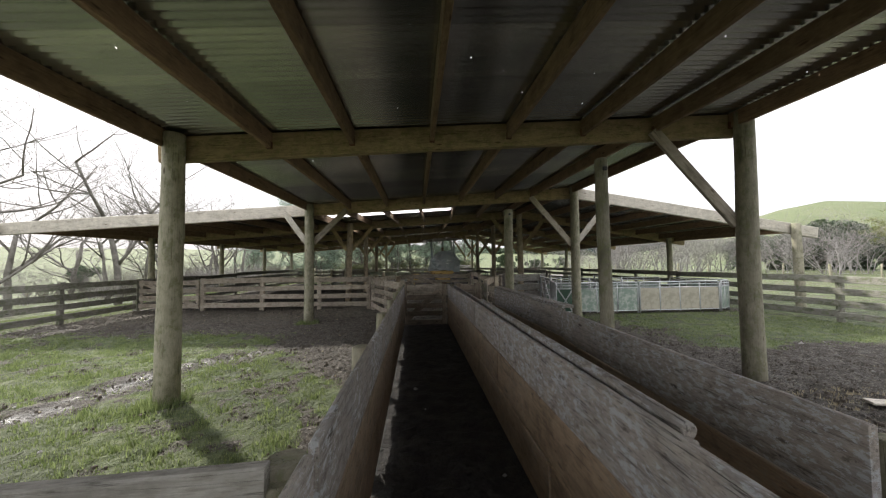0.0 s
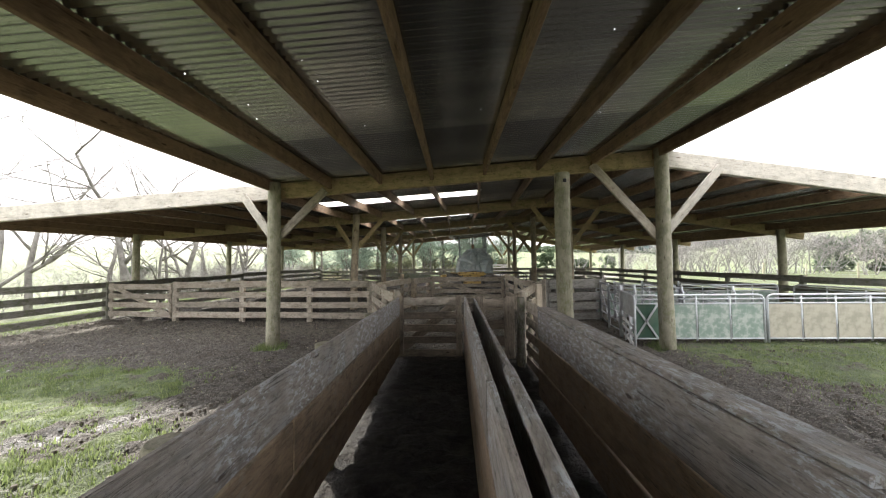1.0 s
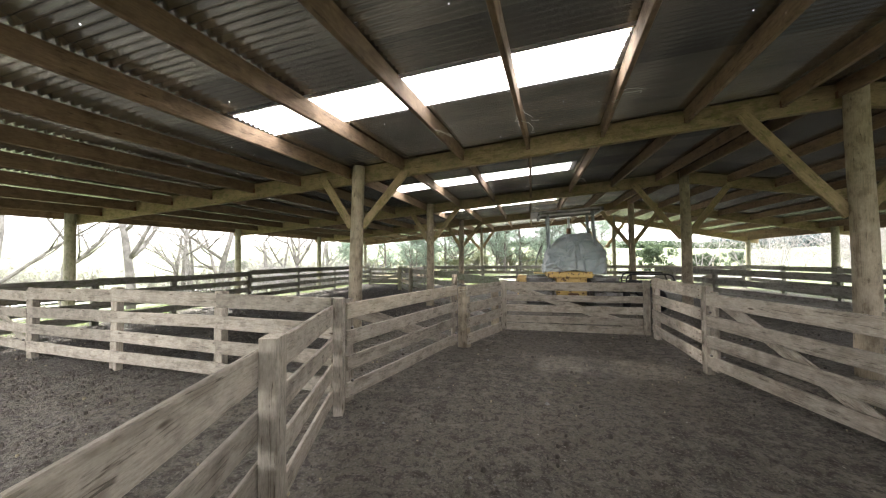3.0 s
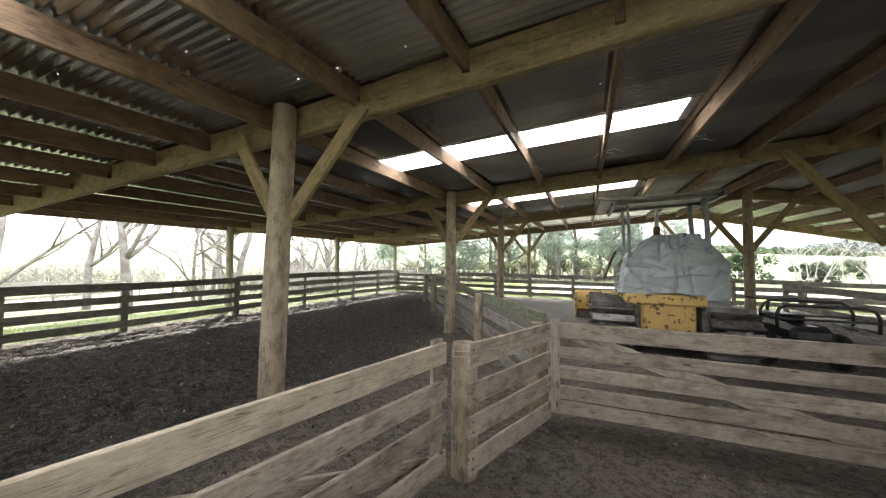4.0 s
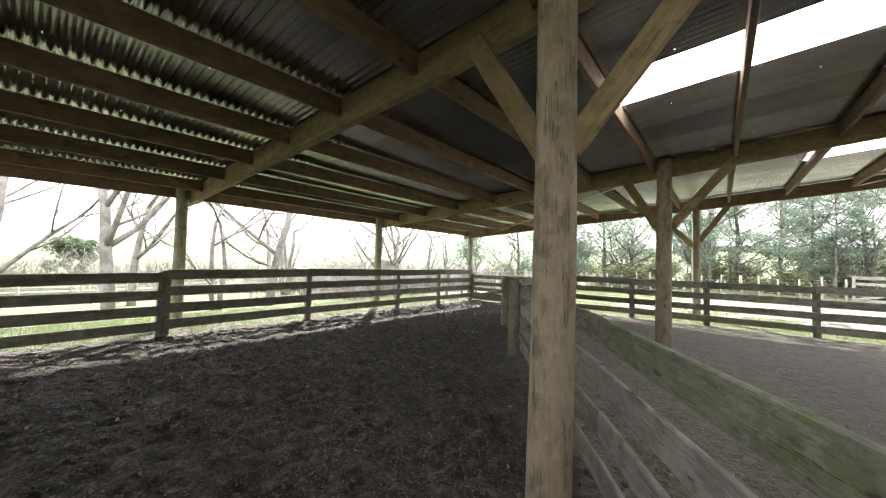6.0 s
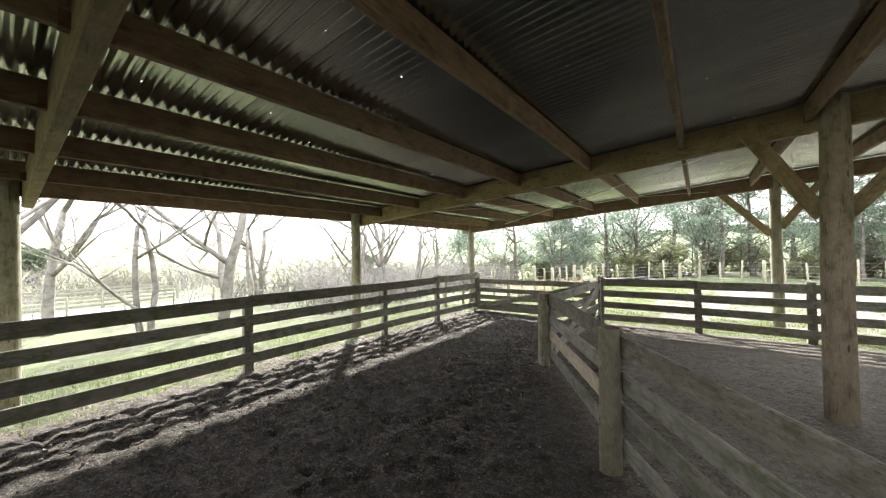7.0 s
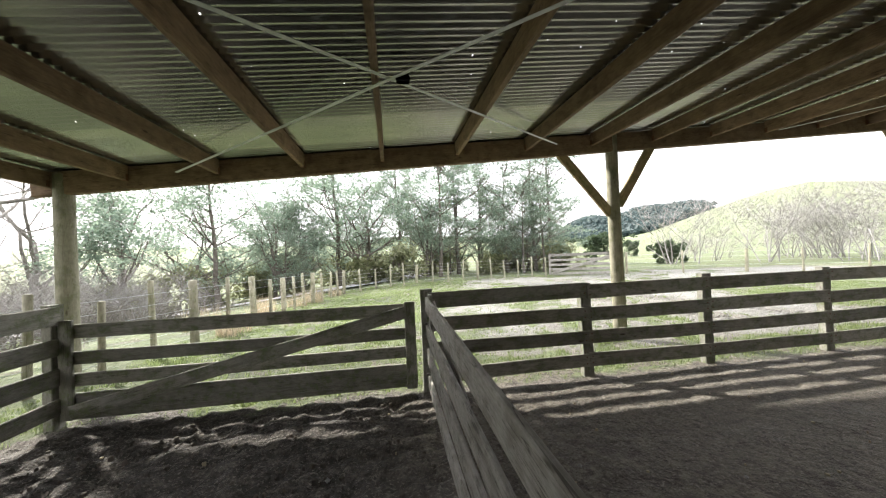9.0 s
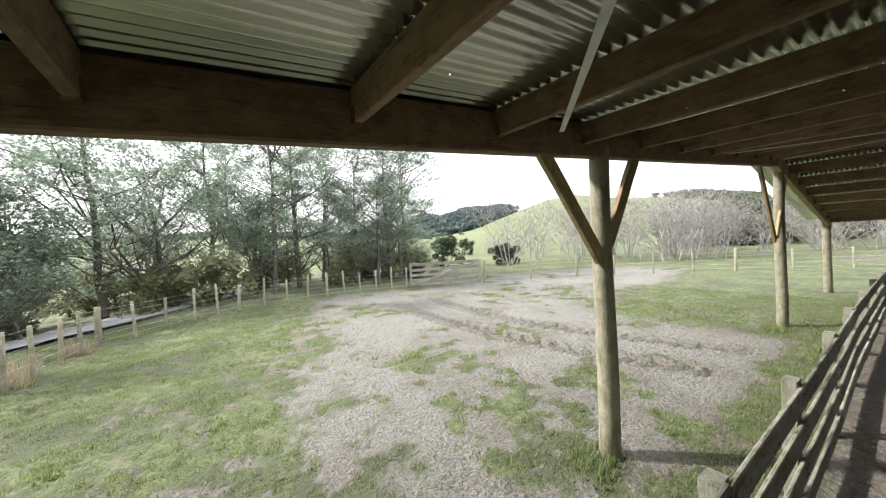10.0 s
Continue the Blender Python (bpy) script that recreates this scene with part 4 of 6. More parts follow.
solid_wall("dark worn close-boarded outer wall of the race", [(1.37, 3.4), (1.32, 6.35)], 0.95, WOOD_RACE, side=-1, cap=True)
solid_wall("grey board wall across the front pen", [(-0.54, 0.80), (-3.6, 0.62)], 0.95, WOOD_GREY, boards=3, side=-1, thick=0.04)
pole("log_rail", None, (0.615, 0.86, 0.935), (0.665, 4.3, 0.945), 0.028, 0.030, WOOD_RACE)
tagged(bpy.data.objects["log_rail"], "dark polished log rail along the race divider", "rail")
t = thing("race_spreader", (0.63, 4.4, 0.9), "board blocks tying the race divider together", "timber")
for yy in (1.0, 2.6, 4.45, 6.2, 7.86):
    timber("spreader", t, (0.58, yy, 0.62), (0.69, yy, 0.62), 0.09, 0.22, WOOD_RACE)

board_gate("dark five-board gate shutting the race", (-0.51, 7.93), (0.52, 7.93), WOOD_GATE, 0.93, ((0.80, 0.93), (0.59, 0.70), (0.40, 0.51), (0.21, 0.315), (0.01, 0.12)), 1, brace_mat=WOOD_GATE, side=1, back_brace=True, stile=0.09, top_mat=WOOD_PEN)
board_gate("dark board gate shutting the narrow race", (0.72, 7.70), (1.26, 7.66), WOOD_GATE, 0.93, ((0.76, 0.93), (0.48, 0.62), (0.24, 0.38), (0.05, 0.18)), 0, side=1, stile=0.15)
board_gate("worn five-board gate standing open along the race", (1.46, 7.50), (1.48, 6.50), WOOD_PEN, 0.92, ((0.78, 0.92), (0.58, 0.70), (0.39, 0.51), (0.20, 0.32), (0.03, 0.15)), -1, side=-1)
t = thing("gate_post", (1.33, 7.45, 0), "round weathered timber gate post at the end of the race", "post")
pole("shaft", t, (1.33, 7.46, -0.1), (1.33, 7.46, 0.98), 0.058, 0.054, WOOD_DARK)
t = thing("gate_post", (1.90, 9.1, 0), "short pale square gate post wound with twine", "post")
timber("shaft", t, (1.98, 9.05, -0.1), (1.98, 9.05, 1.05), 0.1, 0.1, WOOD_NEW, up=(1, 0, 0))

# tall posts with a bolt hole beside the race
for px, py, top, rad in ((1.49, 2.80, 2.36, 0.056), (1.625, 6.40, 2.47, 0.085)):
    t = thing("tall_post", (px, py, 0), "tall greenish round post with a bored hole near its sawn top", "post", "tall posts beside the race")
    pole("shaft", t, (px, py, -0.1), (px, py, top), rad * 1.03, rad * 0.97, POST_OLD, sides=18)
    # a solid black block stands in for the shade inside the hole
    block("hole_shade_block", t, (px - 0.02, py - rad - 0.006, top - 0.12), (px + 0.02, py - rad + 0.03, top - 0.08), BLACK, 0.008, "black block for the shade in the bored hole")

# frayed twine and nest straw hanging from the purlins by the skylights
rs = random.Random(12)
for px, py in ((-0.97, 12.0), (0.07, 12.0), (1.10, 12.0), (-0.88, 16.3), (0.175, 16.25), (1.23, 16.3), (-1.935, 16.3), (-0.88, 20.5), (0.175, 20.45)):
    t = thing("twine", (px, py, roof_z(px, py) - 0.2), "frayed pale baling twine caught on a purlin", "twine", "twine on the purlins")
    for q in range(3):
        a = Vector((px + rs.uniform(-0.05, 0.05), py + rs.uniform(-0.1, 0.1), roof_z(px, py) - 0.17))
        pts = [a]
        for s in range(6):
            a = a + Vector((rs.uniform(-0.05, 0.09), rs.uniform(-0.06, 0.06), rs.uniform(-0.045, 0.02)))
            pts.append(a)
        tube("strand", t, pts, 0.0028, ROPE, sides=4)

t = thing("twine", (-0.90, 13.44, 0.9), "pale wire tied round the sawn-off post", "twine", "twine on the posts")
for q in range(2):
    loop = [(-0.897 + 0.106 * math.cos(a), 13.454 + 0.106 * math.sin(a), 0.88 + 0.025 * q + 0.015 * math.cos(a + q)) for a in [6.283 * k / 18 for k in range(19)]]
    tube("strand", t, loop, 0.003, ROPE, sides=4)
t = thing("plastic_scrap", (2.0, 8.75, 0.02), "crumpled pale blue plastic scrap lying on the mud", "litter")
sv = [(1.82 + 0.04 * i, 8.68 + 0.035 * j, 0.03 + 0.03 * noise.noise((i * 0.9, j * 0.8, 3.1)) + 0.012 * ((i + j) % 2)) for j in range(6) for i in range(6)]
sf = [(j * 6 + i, j * 6 + i + 1, j * 6 + i + 7, j * 6 + i + 6) for j in range(5) for i in range(5)]
part("sheet", mesh_of("sheet", sv, sf, plain("pale_blue_plastic", (0.45, 0.52, 0.56), 0.4)), Matrix(), t)

# ---- sheep hurdles ----
def hurdle(p0, p1, panel_mat, label, h=0.86, bays=3, x_brace=False):
    """A galvanised tube panel with infill sheets and rails above."""
    t = thing("sheep_hurdle", (*p0, 0.03), label, "hurdle", "galvanised sheep-yard hurdles")
    a, b = Vector((*p0, 0)), Vector((*p1, 0))
    d = (b - a).normalized()
    ln = (b - a).length
    r = 0.02
    zt, zb = h, 0.10
    pts = [a + Vector((0, 0, 0.03)), a + Vector((0, 0, zt - 0.08)), a + d * 0.03 + Vector((0, 0, zt - 0.02)), a + d * 0.09 + Vector((0, 0, zt)),
           b - d * 0.09 + Vector((0, 0, zt)), b - d * 0.03 + Vector((0, 0, zt - 0.02)), b + Vector((0, 0, zt - 0.08)), b + Vector((0, 0, 0.03))]
    tube("hoop", t, pts, r, GALV)
    for z in (zt - 0.07, zt - 0.15, zb):
        tube("rail", t, [a + Vector((0, 0, z)), b + Vector((0, 0, z))], 0.014, GALV, sides=6)
    for k in range(1, bays):
        q = a + d * ln * k / bays
        tube("upright", t, [q + Vector((0, 0, 0.06)), q + Vector((0, 0, zt - 0.02))], 0.016, GALV, sides=6)
    nrm = Vector((-d.y, d.x, 0))
    for k in range(bays):
        q0, q1 = a + d * (ln * k / bays + 0.02), a + d * (ln * (k + 1) / bays - 0.02)
        m, l2 = frame_between(q0 + Vector((0, 0, (zb + zt - 0.15) / 2)), q1 + Vector((0, 0, (zb + zt - 0.15) / 2)))
        part("infill_sheet", bar_mesh(l2, 0.006, zt - 0.15 - zb - 0.03, panel_mat, 0.001, 0.001), m, t, "cloudy plastic infill sheet")
    if x_brace:
        for s in (0, 1):
            q0, q1 = a + nrm * -0.02 + d * 0.05, b + nrm * -0.02 - d * 0.05
            z0, z1 = (zb, zt - 0.16) if s else (zt - 0.16, zb)
            timber("cross_brace", t, q0 + Vector((0, 0, z0)), q1 + Vector((0, 0, z1)), 0.012, 0.035, GALV, ch=0.002)
    return t


hurdle((3.52, 8.74), (4.02, 8.74), PVC_GREEN, "galvanised sheep hurdle with a green sheet and crossed braces", bays=1, x_brace=True)
hurdle((4.07, 8.74), (5.80, 8.74), PVC_CLEAR, "galvanised sheep hurdle with cloudy green infill sheets")
hurdle((5.86, 8.74), (8.15, 8.72), PVC_TAN, "galvanised sheep hurdle with dusty tan infill sheets", bays=4)
hurdle((8.2, 8.72), (8.7, 9.0), PVC_CLEAR, "galvanised sheep hurdle with cloudy green infill sheets", bays=2)
hurdle((8.72, 9.05), (8.5, 11.0), PVC_CLEAR, "galvanised sheep hurdle with cloudy green infill sheets")
hurdle((3.95, 11.25), (5.9, 11.25), PVC_CLEAR, "galvanised sheep hurdle with cloudy green infill sheets")
hurdle((5.95, 11.25), (8.3, 11.2), PVC_CLEAR, "galvanised sheep hurdle with cloudy green infill sheets", bays=4)


def tube_gate(p0, p1, label, h=1.05, bars=5):
    t = thing("tube_gate", (*p0, 0.03), label, "gate", "galvanised tube gates")
    a, b = Vector((*p0, 0)), Vector((*p1, 0))
    d = (b - a).normalized()
    tube("hoop", t, [a + Vector((0, 0, 0.08)), a + Vector((0, 0, h - 0.07)), a + d * 0.06 + Vector((0, 0, h)), b - d * 0.06 + Vector((0, 0, h)), b + Vector((0, 0, h - 0.07)), b + Vector((0, 0, 0.08))], 0.021, GALV)
    for k in range(bars):
        z = 0.1 + (h - 0.25) * k / (bars - 1)
        tube("bar", t, [a + Vector((0, 0, z)), b + Vector((0, 0, z))], 0.013, GALV, sides=6)
    tube("diagonal", t, [a + Vector((0, 0, 0.1)), b + Vector((0, 0, h - 0.1))], 0.013, GALV, sides=6)
    for q in (a, b):
        tube("upright", t, [q + d * 0.0 + Vector((0.0, 0.035, 0.02)), q + Vector((0, 0.035, h + 0.04))], 0.022, GALV, sides=8)
    return t


def sheeted_gate(p0, p1, label, h=0.9):
    """A drafting gate: plain sheet over its upper half, flat slats below."""
    t = thing("drafting_gate", (*p0, 0.03), label, "gate", "galvanised tube gates")
    a, b = Vector((*p0, 0)), Vector((*p1, 0))
    d = (b - a).normalized()
    up = Vector((0, 0, 1))
    tube("hoop", t, [a + up * 0.04, a + up * (h - 0.05), a + d * 0.05 + up * h, b - d * 0.05 + up * h, b + up * (h - 0.05), b + up * 0.04], 0.02, GALV)
    timber("sheet", t, a + d * 0.02 + up * (h - 0.19), b - d * 0.02 + up * (h - 0.19), 0.004, 0.34, GALV, ch=0.001, label="plain galvanised sheet")
    for z in (0.12, 0.26, 0.40):
        timber("slat", t, a + up * z, b + up * z, 0.012, 0.05, GALV, ch=0.002)
    for f in (0.33, 0.66):
        q = a + (b - a) * f
        timber("upright", t, q + up * 0.06, q + up * (h - 0.02), 0.03, 0.03, GALV, up=(1, 0, 0), ch=0.003)
    timber("diagonal", t, a + up * 0.42, a + (b - a) * 0.66 + up * 0.10, 0.014, 0.04, GALV, ch=0.002)
    tube("gate_post", t, [b + d * 0.05, b + d * 0.05 + up * 0.98], 0.035, GALV, sides=10)
    return t


sheeted_gate((3.28, 8.16), (3.60, 9.26), "galvanised drafting gate with a plain upper sheet and slats")
for p0, p1 in (((3.67, 9.40), (3.77, 10.15)), ((3.80, 10.22), (3.98, 11.05)), ((4.05, 9.6), (4.25, 10.9)), ((4.6, 9.0), (4.9, 10.9)), ((5.6, 9.1), (5.7, 10.8))):
    tube_gate(p0, p1, "galvanised tube gate standing in the sheep yards", h=0.95)


# ---- crawler tractor ----
def crawler():
    """A parked crawler tractor with blade, seen from behind, its cab under a tarpaulin."""
    t = thing("crawler_tractor", (1.42, 19.4, 0), "old yellow crawler tractor with a blue-grey tarpaulin over its cab", "tractor")
    M = pose(1.22, 17.60, 0, 0, 0, 1.0)               # local: x across, y forward, z up; origin under the stern
    for sx in (-1, 1):
        tr = thing("track", (1.22, 17.60, 0), "", "")
        tr.matrix_basis = M
        under(tr, t)
        cx = sx * 0.86
        ln, r, zc = 2.9, 0.36, 0.43
        # endless row of shoes round the sprocket, the idler and the frame
        path = []
        n_arc = 7
        for k in range(n_arc):
            a = math.pi / 2 + math.pi * k / (n_arc - 1)
            path.append((r * math.cos(a) + 0.36, zc + r * math.sin(a), a))
        nb = 12
        for k in range(1, nb):
            path.append((0.36 + (ln - 0.72) * k / nb, zc - r, 3 * math.pi / 2))
        for k in range(n_arc):
            a = -math.pi / 2 + math.pi * k / (n_arc - 1)
            path.append((ln - 0.36 + r * math.cos(a), zc + r * math.sin(a), a))
        for k in range(1, nb):
            path.append((ln - 0.36 - (ln - 0.72) * k / nb, zc + r - 0.03 * math.sin(math.pi * k / nb), math.pi / 2))
        shoe = shoe_mesh(0.66)
        for (py, pz, a) in path:
            part("track_shoe", shoe, M @ pose(cx, py, pz, math.degrees(a) - 90, 0, 0), tr)
        block("track_frame", tr, (cx - 0.13, 0.35, 0.26), (cx + 0.13, ln - 0.3, 0.56), STEEL_DARK, 0.02, m=M)
        for py, rr in ((0.36, 0.27), (ln - 0.36, 0.27), (0.85, 0.11), (1.2, 0.11), (1.55, 0.11), (1.9, 0.11)):
            vs, fs = tube_path([(cx - 0.12, py, zc if rr > 0.2 else 0.2), (cx + 0.12, py, zc if rr > 0.2 else 0.2)], rr, 20)
            part("track_wheel", mesh_of("track_wheel", vs, fs, STEEL_DARK), M, tr)
    body = block("stern_housing", t, (-0.42, 0.10, 0.40), (0.36, 0.9, 0.90), YELLOW, 0.03, "chipped yellow stern housing with rust", M)
    block("stern_plate", t, (-0.64, 0.06, 0.87), (0.50, 0.62, 1.04), YELLOW, 0.025, "", M)
    block("drawbar_bracket", t, (-0.12, -0.04, 0.36), (0.14, 0.14, 0.47), RUSTY, 0.02, "rusty drawbar bracket", M)
    vs, fs = [], []
    for k in range(21):
        a = 2 * math.pi * k / 20
        vs.append((0.13 * math.cos(a) + 0.08, 0.094, 0.70 + 0.13 * math.sin(a)))
    v2, f2 = tube_path([(p[0], p[1], p[2]) for p in vs], 0.009, 6)
    part("cover_ring", mesh_of("cover_ring", v2, f2, YELLOW), M, t)
    for bx in (-0.52, -0.34, -0.10, 0.16, 0.42):
        block("bolt_head", t, (bx - 0.014, 0.045, 0.98), (bx + 0.014, 0.065, 1.008), STEEL_DARK, 0.004, "", M)
    for sx in (-1, 1):
        block("final_drive", t, (sx * 0.485 - 0.05, 0.06, 0.28), (sx * 0.485 + 0.05, 0.72, 0.84), STEEL_DARK, 0.05, "greasy dark final drive case", M)
        block("step_plate", t, (sx * 0.78 - 0.2, 0.75, 0.96), (sx * 0.78 + 0.12, 1.45, 0.99), YELLOW, 0.008, "", M)
    block("belly", t, (-0.5, 0.4, 0.30), (0.5, 2.5, 0.75), STEEL_DARK, 0.04, "dark underbody", M)
    block("bonnet", t, (-0.42, 1.5, 0.75), (0.42, 2.75, 1.52), YELLOW, 0.06, "faded yellow bonnet", M)
    block("side_tank", t, (-0.66, 0.7, 0.88), (-0.42, 1.5, 1.34), YELLOW, 0.04, "", M)
    block("side_tank", t, (0.42, 0.7, 0.88), (0.66, 1.5, 1.34), YELLOW, 0.04, "", M)
    tube("exhaust_pipe", t, [M @ Vector(p) for p in ((0.13, 1.85, 1.45), (0.13, 1.85, 2.35))], 0.065, RUSTY, "rusty exhaust with a bent stub", 12)
    tube("exhaust_tip", t, [M @ Vector(p) for p in ((0.13, 1.85, 2.32), (0.13, 1.85, 2.58), (0.13, 1.82, 2.66), (0.13, 1.76, 2.68))], 0.04, GALV, "", 10)
    # canopy posts and the canopy frame
    for sx in (-1, 1):
        for py in (0.42, 1.28):
            p0, p1 = M @ Vector((sx * 0.60 + 0.08, py, 1.0)), M @ Vector((sx * (0.62 if sx < 0 else 0.54) + 0.04, py + 0.02, 2.62 if sx < 0 else 2.70))
            timber("canopy_post", t, p0, p1, 0.05, 0.075 if sx > 0 else 0.05, GREY_PAINT, up=(1, 0, 0))
    for py in (0.38, 1.34):
        timber("canopy_bar", t, M @ Vector((-0.86, py, 2.64)), M @ Vector((0.86, py, 2.74)), 0.05, 0.06, STEEL_DARK)
    for sx in (-0.80, 0.78):
        timber("canopy_bar", t, M @ Vector((sx, 0.10, 2.67 + 0.05 * sx)), M @ Vector((sx, 1.66, 2.67 + 0.05 * sx)), 0.06, 0.09, STEEL_DARK)
    block("canopy_sheet", t, (-0.92, 0.02, 2.70), (0.92, 1.72, 2.715), STEEL_DARK, 0.003, "thin grey canopy sheet", M @ pose(0, 0, 0, 0, -2.8))
    # blade with arms
    vs, fs = [], []
    n = 10
    for sx in (-1.50, 1.50):
        for k in range(n + 1):
            a = -0.75 + 1.5 * k / n
            vs.append((sx, 4.05 - 0.55 * math.cos(a) + 0.5, 0.42 + 0.46 * math.sin(a) * 1.05))
    for k in range(n):
        fs.append((k, k + 1, n + 2 + k, n + 1 + k))
    me = mesh_of("blade", vs, fs, YELLOW)
    ob = part("blade", me, M, t, "rusty yellow curved blade")
    so = ob.modifiers.new("thick", "SOLIDIFY")
    so.thickness = 0.05
    block("wear_plate", t, (-1.47, 3.98, 0.18), (1.47, 4.0, 0.36), RUSTY, 0.006, "rusty wear plate", M)
    block("cutting_edge", t, (-1.52, 3.91, 0.03), (1.52, 3.97, 0.20), STEEL_DARK, 0.008, "", M)
    block("blade_end", t, (-1.53, 3.66, 0.06), (-1.48, 4.08, 0.76), YELLOW, 0.012, "", M)
    block("blade_end", t, (1.48, 3.66, 0.06), (1.53, 4.08, 0.76), YELLOW, 0.012, "", M)
    for sx in (-1.02, 1.02):
        timber("push_arm", t, M @ Vector((sx * 0.5, 2.3, 0.45)), M @ Vector((sx, 3.72, 0.35)), 0.10, 0.14, STEEL_DARK)
        tube("lift_ram", t, [M @ Vector((sx * 0.4, 2.6, 1.15)), M @ Vector((sx * 0.55, 3.68, 0.62))], 0.04, GALV)
    # tarpaulin over the cab: a flat top, sloping shoulders, straight skirts, creased
    r = random.Random(5)
    nu, nv = 260, 80
    creases = []
    for k in range(150):
        a0, f0 = r.uniform(0, 6.283), r.uniform(0.2, 1.0)
        ang, ln = r.choice((r.gauss(0.2, 0.4), r.gauss(1.3, 0.35), r.gauss(-0.7, 0.3))), r.uniform(0.12, 0.55)
        creases.append((a0, f0, math.cos(ang), math.sin(ang), ln, r.choice((-1, 1, 1)) * r.uniform(0.02, 0.06), r.uniform(0.010, 0.026)))
    A, F = np.meshgrid(np.arange(nu) * 2 * math.pi / nu, np.arange(nv + 1) / nv)
    wrinkle = np.zeros_like(A)
    for a0, f0, ca, sa, ln, amp, wd in creases:
        da = (A - a0 + math.pi) % (2 * math.pi) - math.pi
        u, v = da * 0.9 * ca + (F - f0) * 1.1 * sa, -da * 0.9 * sa + (F - f0) * 1.1 * ca
        v = v - 0.25 * u * u
        wrinkle += amp * np.exp(-np.abs(v) / wd) * np.clip(1 - (u / ln) ** 2, 0, 1)
    vs, fs = [], []
    for j in range(nv + 1):
        f = j / nv
        for i in range(nu):
            a = 2 * math.pi * i / nu
            ca, sa = math.cos(a), math.sin(a)
            sq = 1.0 / max(abs(ca) ** 5 + abs(sa) ** 5, 1e-6) ** 0.2
            grow = float(np.interp(f, (0, 0.2, 0.36, 0.64, 0.72, 1.0), (0.03, 0.36, 0.47, 0.90, 0.95, 1.02)))
            drop = float(np.interp(f, (0, 0.2, 0.36, 0.64, 0.72, 1.0), (0.0, 0.0, 0.05, 0.40, 0.52, 1.0)))
            fold = 1 + (0.06 * abs(math.sin(7 * a + 1.3 + 2 * f)) + 0.025 * math.sin(19 * a + 3 * f)) * max(0, f - 0.45) + 0.02 * noise.noise((3 * ca, 3 * sa, 3 * f))
            px = 0.10 + 0.16 * (1 - f) ** 1.2 + 0.79 * sq * ca * grow * fold + ca * wrinkle[j, i]
            py = 0.93 + 0.70 * sq * sa * grow * fold + sa * wrinkle[j, i]
            hem = 1.03 + 0.03 * math.sin(3 * a + 0.6) + 0.02 * math.sin(7 * a) - 0.05 * max(0.0, ca)
            crown = 2.08 - 0.30 * max(0.0, py - 0.9)
            z = crown - (crown - hem) * drop + wrinkle[j, i] * (1 - f) + 0.02 * noise.noise((px * 4, py * 4, 2 + f * 3))
            vs.append((px, py, z))
    for j in range(nv):
        for i in range(nu):
            a, b = j * nu + i, j * nu + (i + 1) % nu
            fs.append((a, b, b + nu, a + nu))
    fs.append(tuple(range(nu)))
    ob = part("tarpaulin", mesh_of("tarpaulin", vs, fs, TARP, True), M, t, "creased blue-grey tarpaulin draped over the cab")
    so = ob.modifiers.new("thick", "SOLIDIFY")
    so.thickness = 0.006
    # the loose flap over the side window
    vs, fs = [], []
    for j in range(9):
        for i in range(9):
            u, v = i / 8, j / 8
            vs.append((-0.72 - 0.20 * v + 0.02 * math.sin(9 * u), 0.95 + 0.75 * u, 1.80 - 0.50 * v ** 1.6 - 0.10 * u + 0.02 * math.sin(12 * u + 5 * v)))
    for j in range(8):
        for i in range(8):
            a = j * 9 + i
            fs.append((a, a + 1, a + 10, a + 9))
    ob = part("tarpaulin_flap", mesh_of("tarpaulin_flap", vs, fs, BLACK, True), M, t, "dark underside of the loose tarpaulin flap")
    so = ob.modifiers.new("thick", "SOLIDIFY")
    so.thickness = 0.008
    block("seat_back", t, (-0.3, 0.75, 1.0), (0.3, 0.9, 1.6), BLACK, 0.05, "", M)
    return t


def shoe_mesh(width):
    """A track shoe with one tall grouser bar; local z points outwards."""
    bm = bmesh.new()
    for lo, hi in (((-width / 2, -0.074, -0.02), (width / 2, 0.074, 0.008)), ((-width / 2, -0.074, 0.0), (width / 2, -0.044, 0.072))):
        r = bmesh.ops.create_cube(bm, size=1)
        for v in r["verts"]:
            v.co = Vector([(lo[i] + hi[i]) / 2 + v.co[i] * (hi[i] - lo[i]) for i in range(3)])
    me = bpy.data.meshes.new("track_shoe")
    bm.to_mesh(me)
    bm.free()
    me.materials.append(STEEL_DARK)
    return me


crawler()


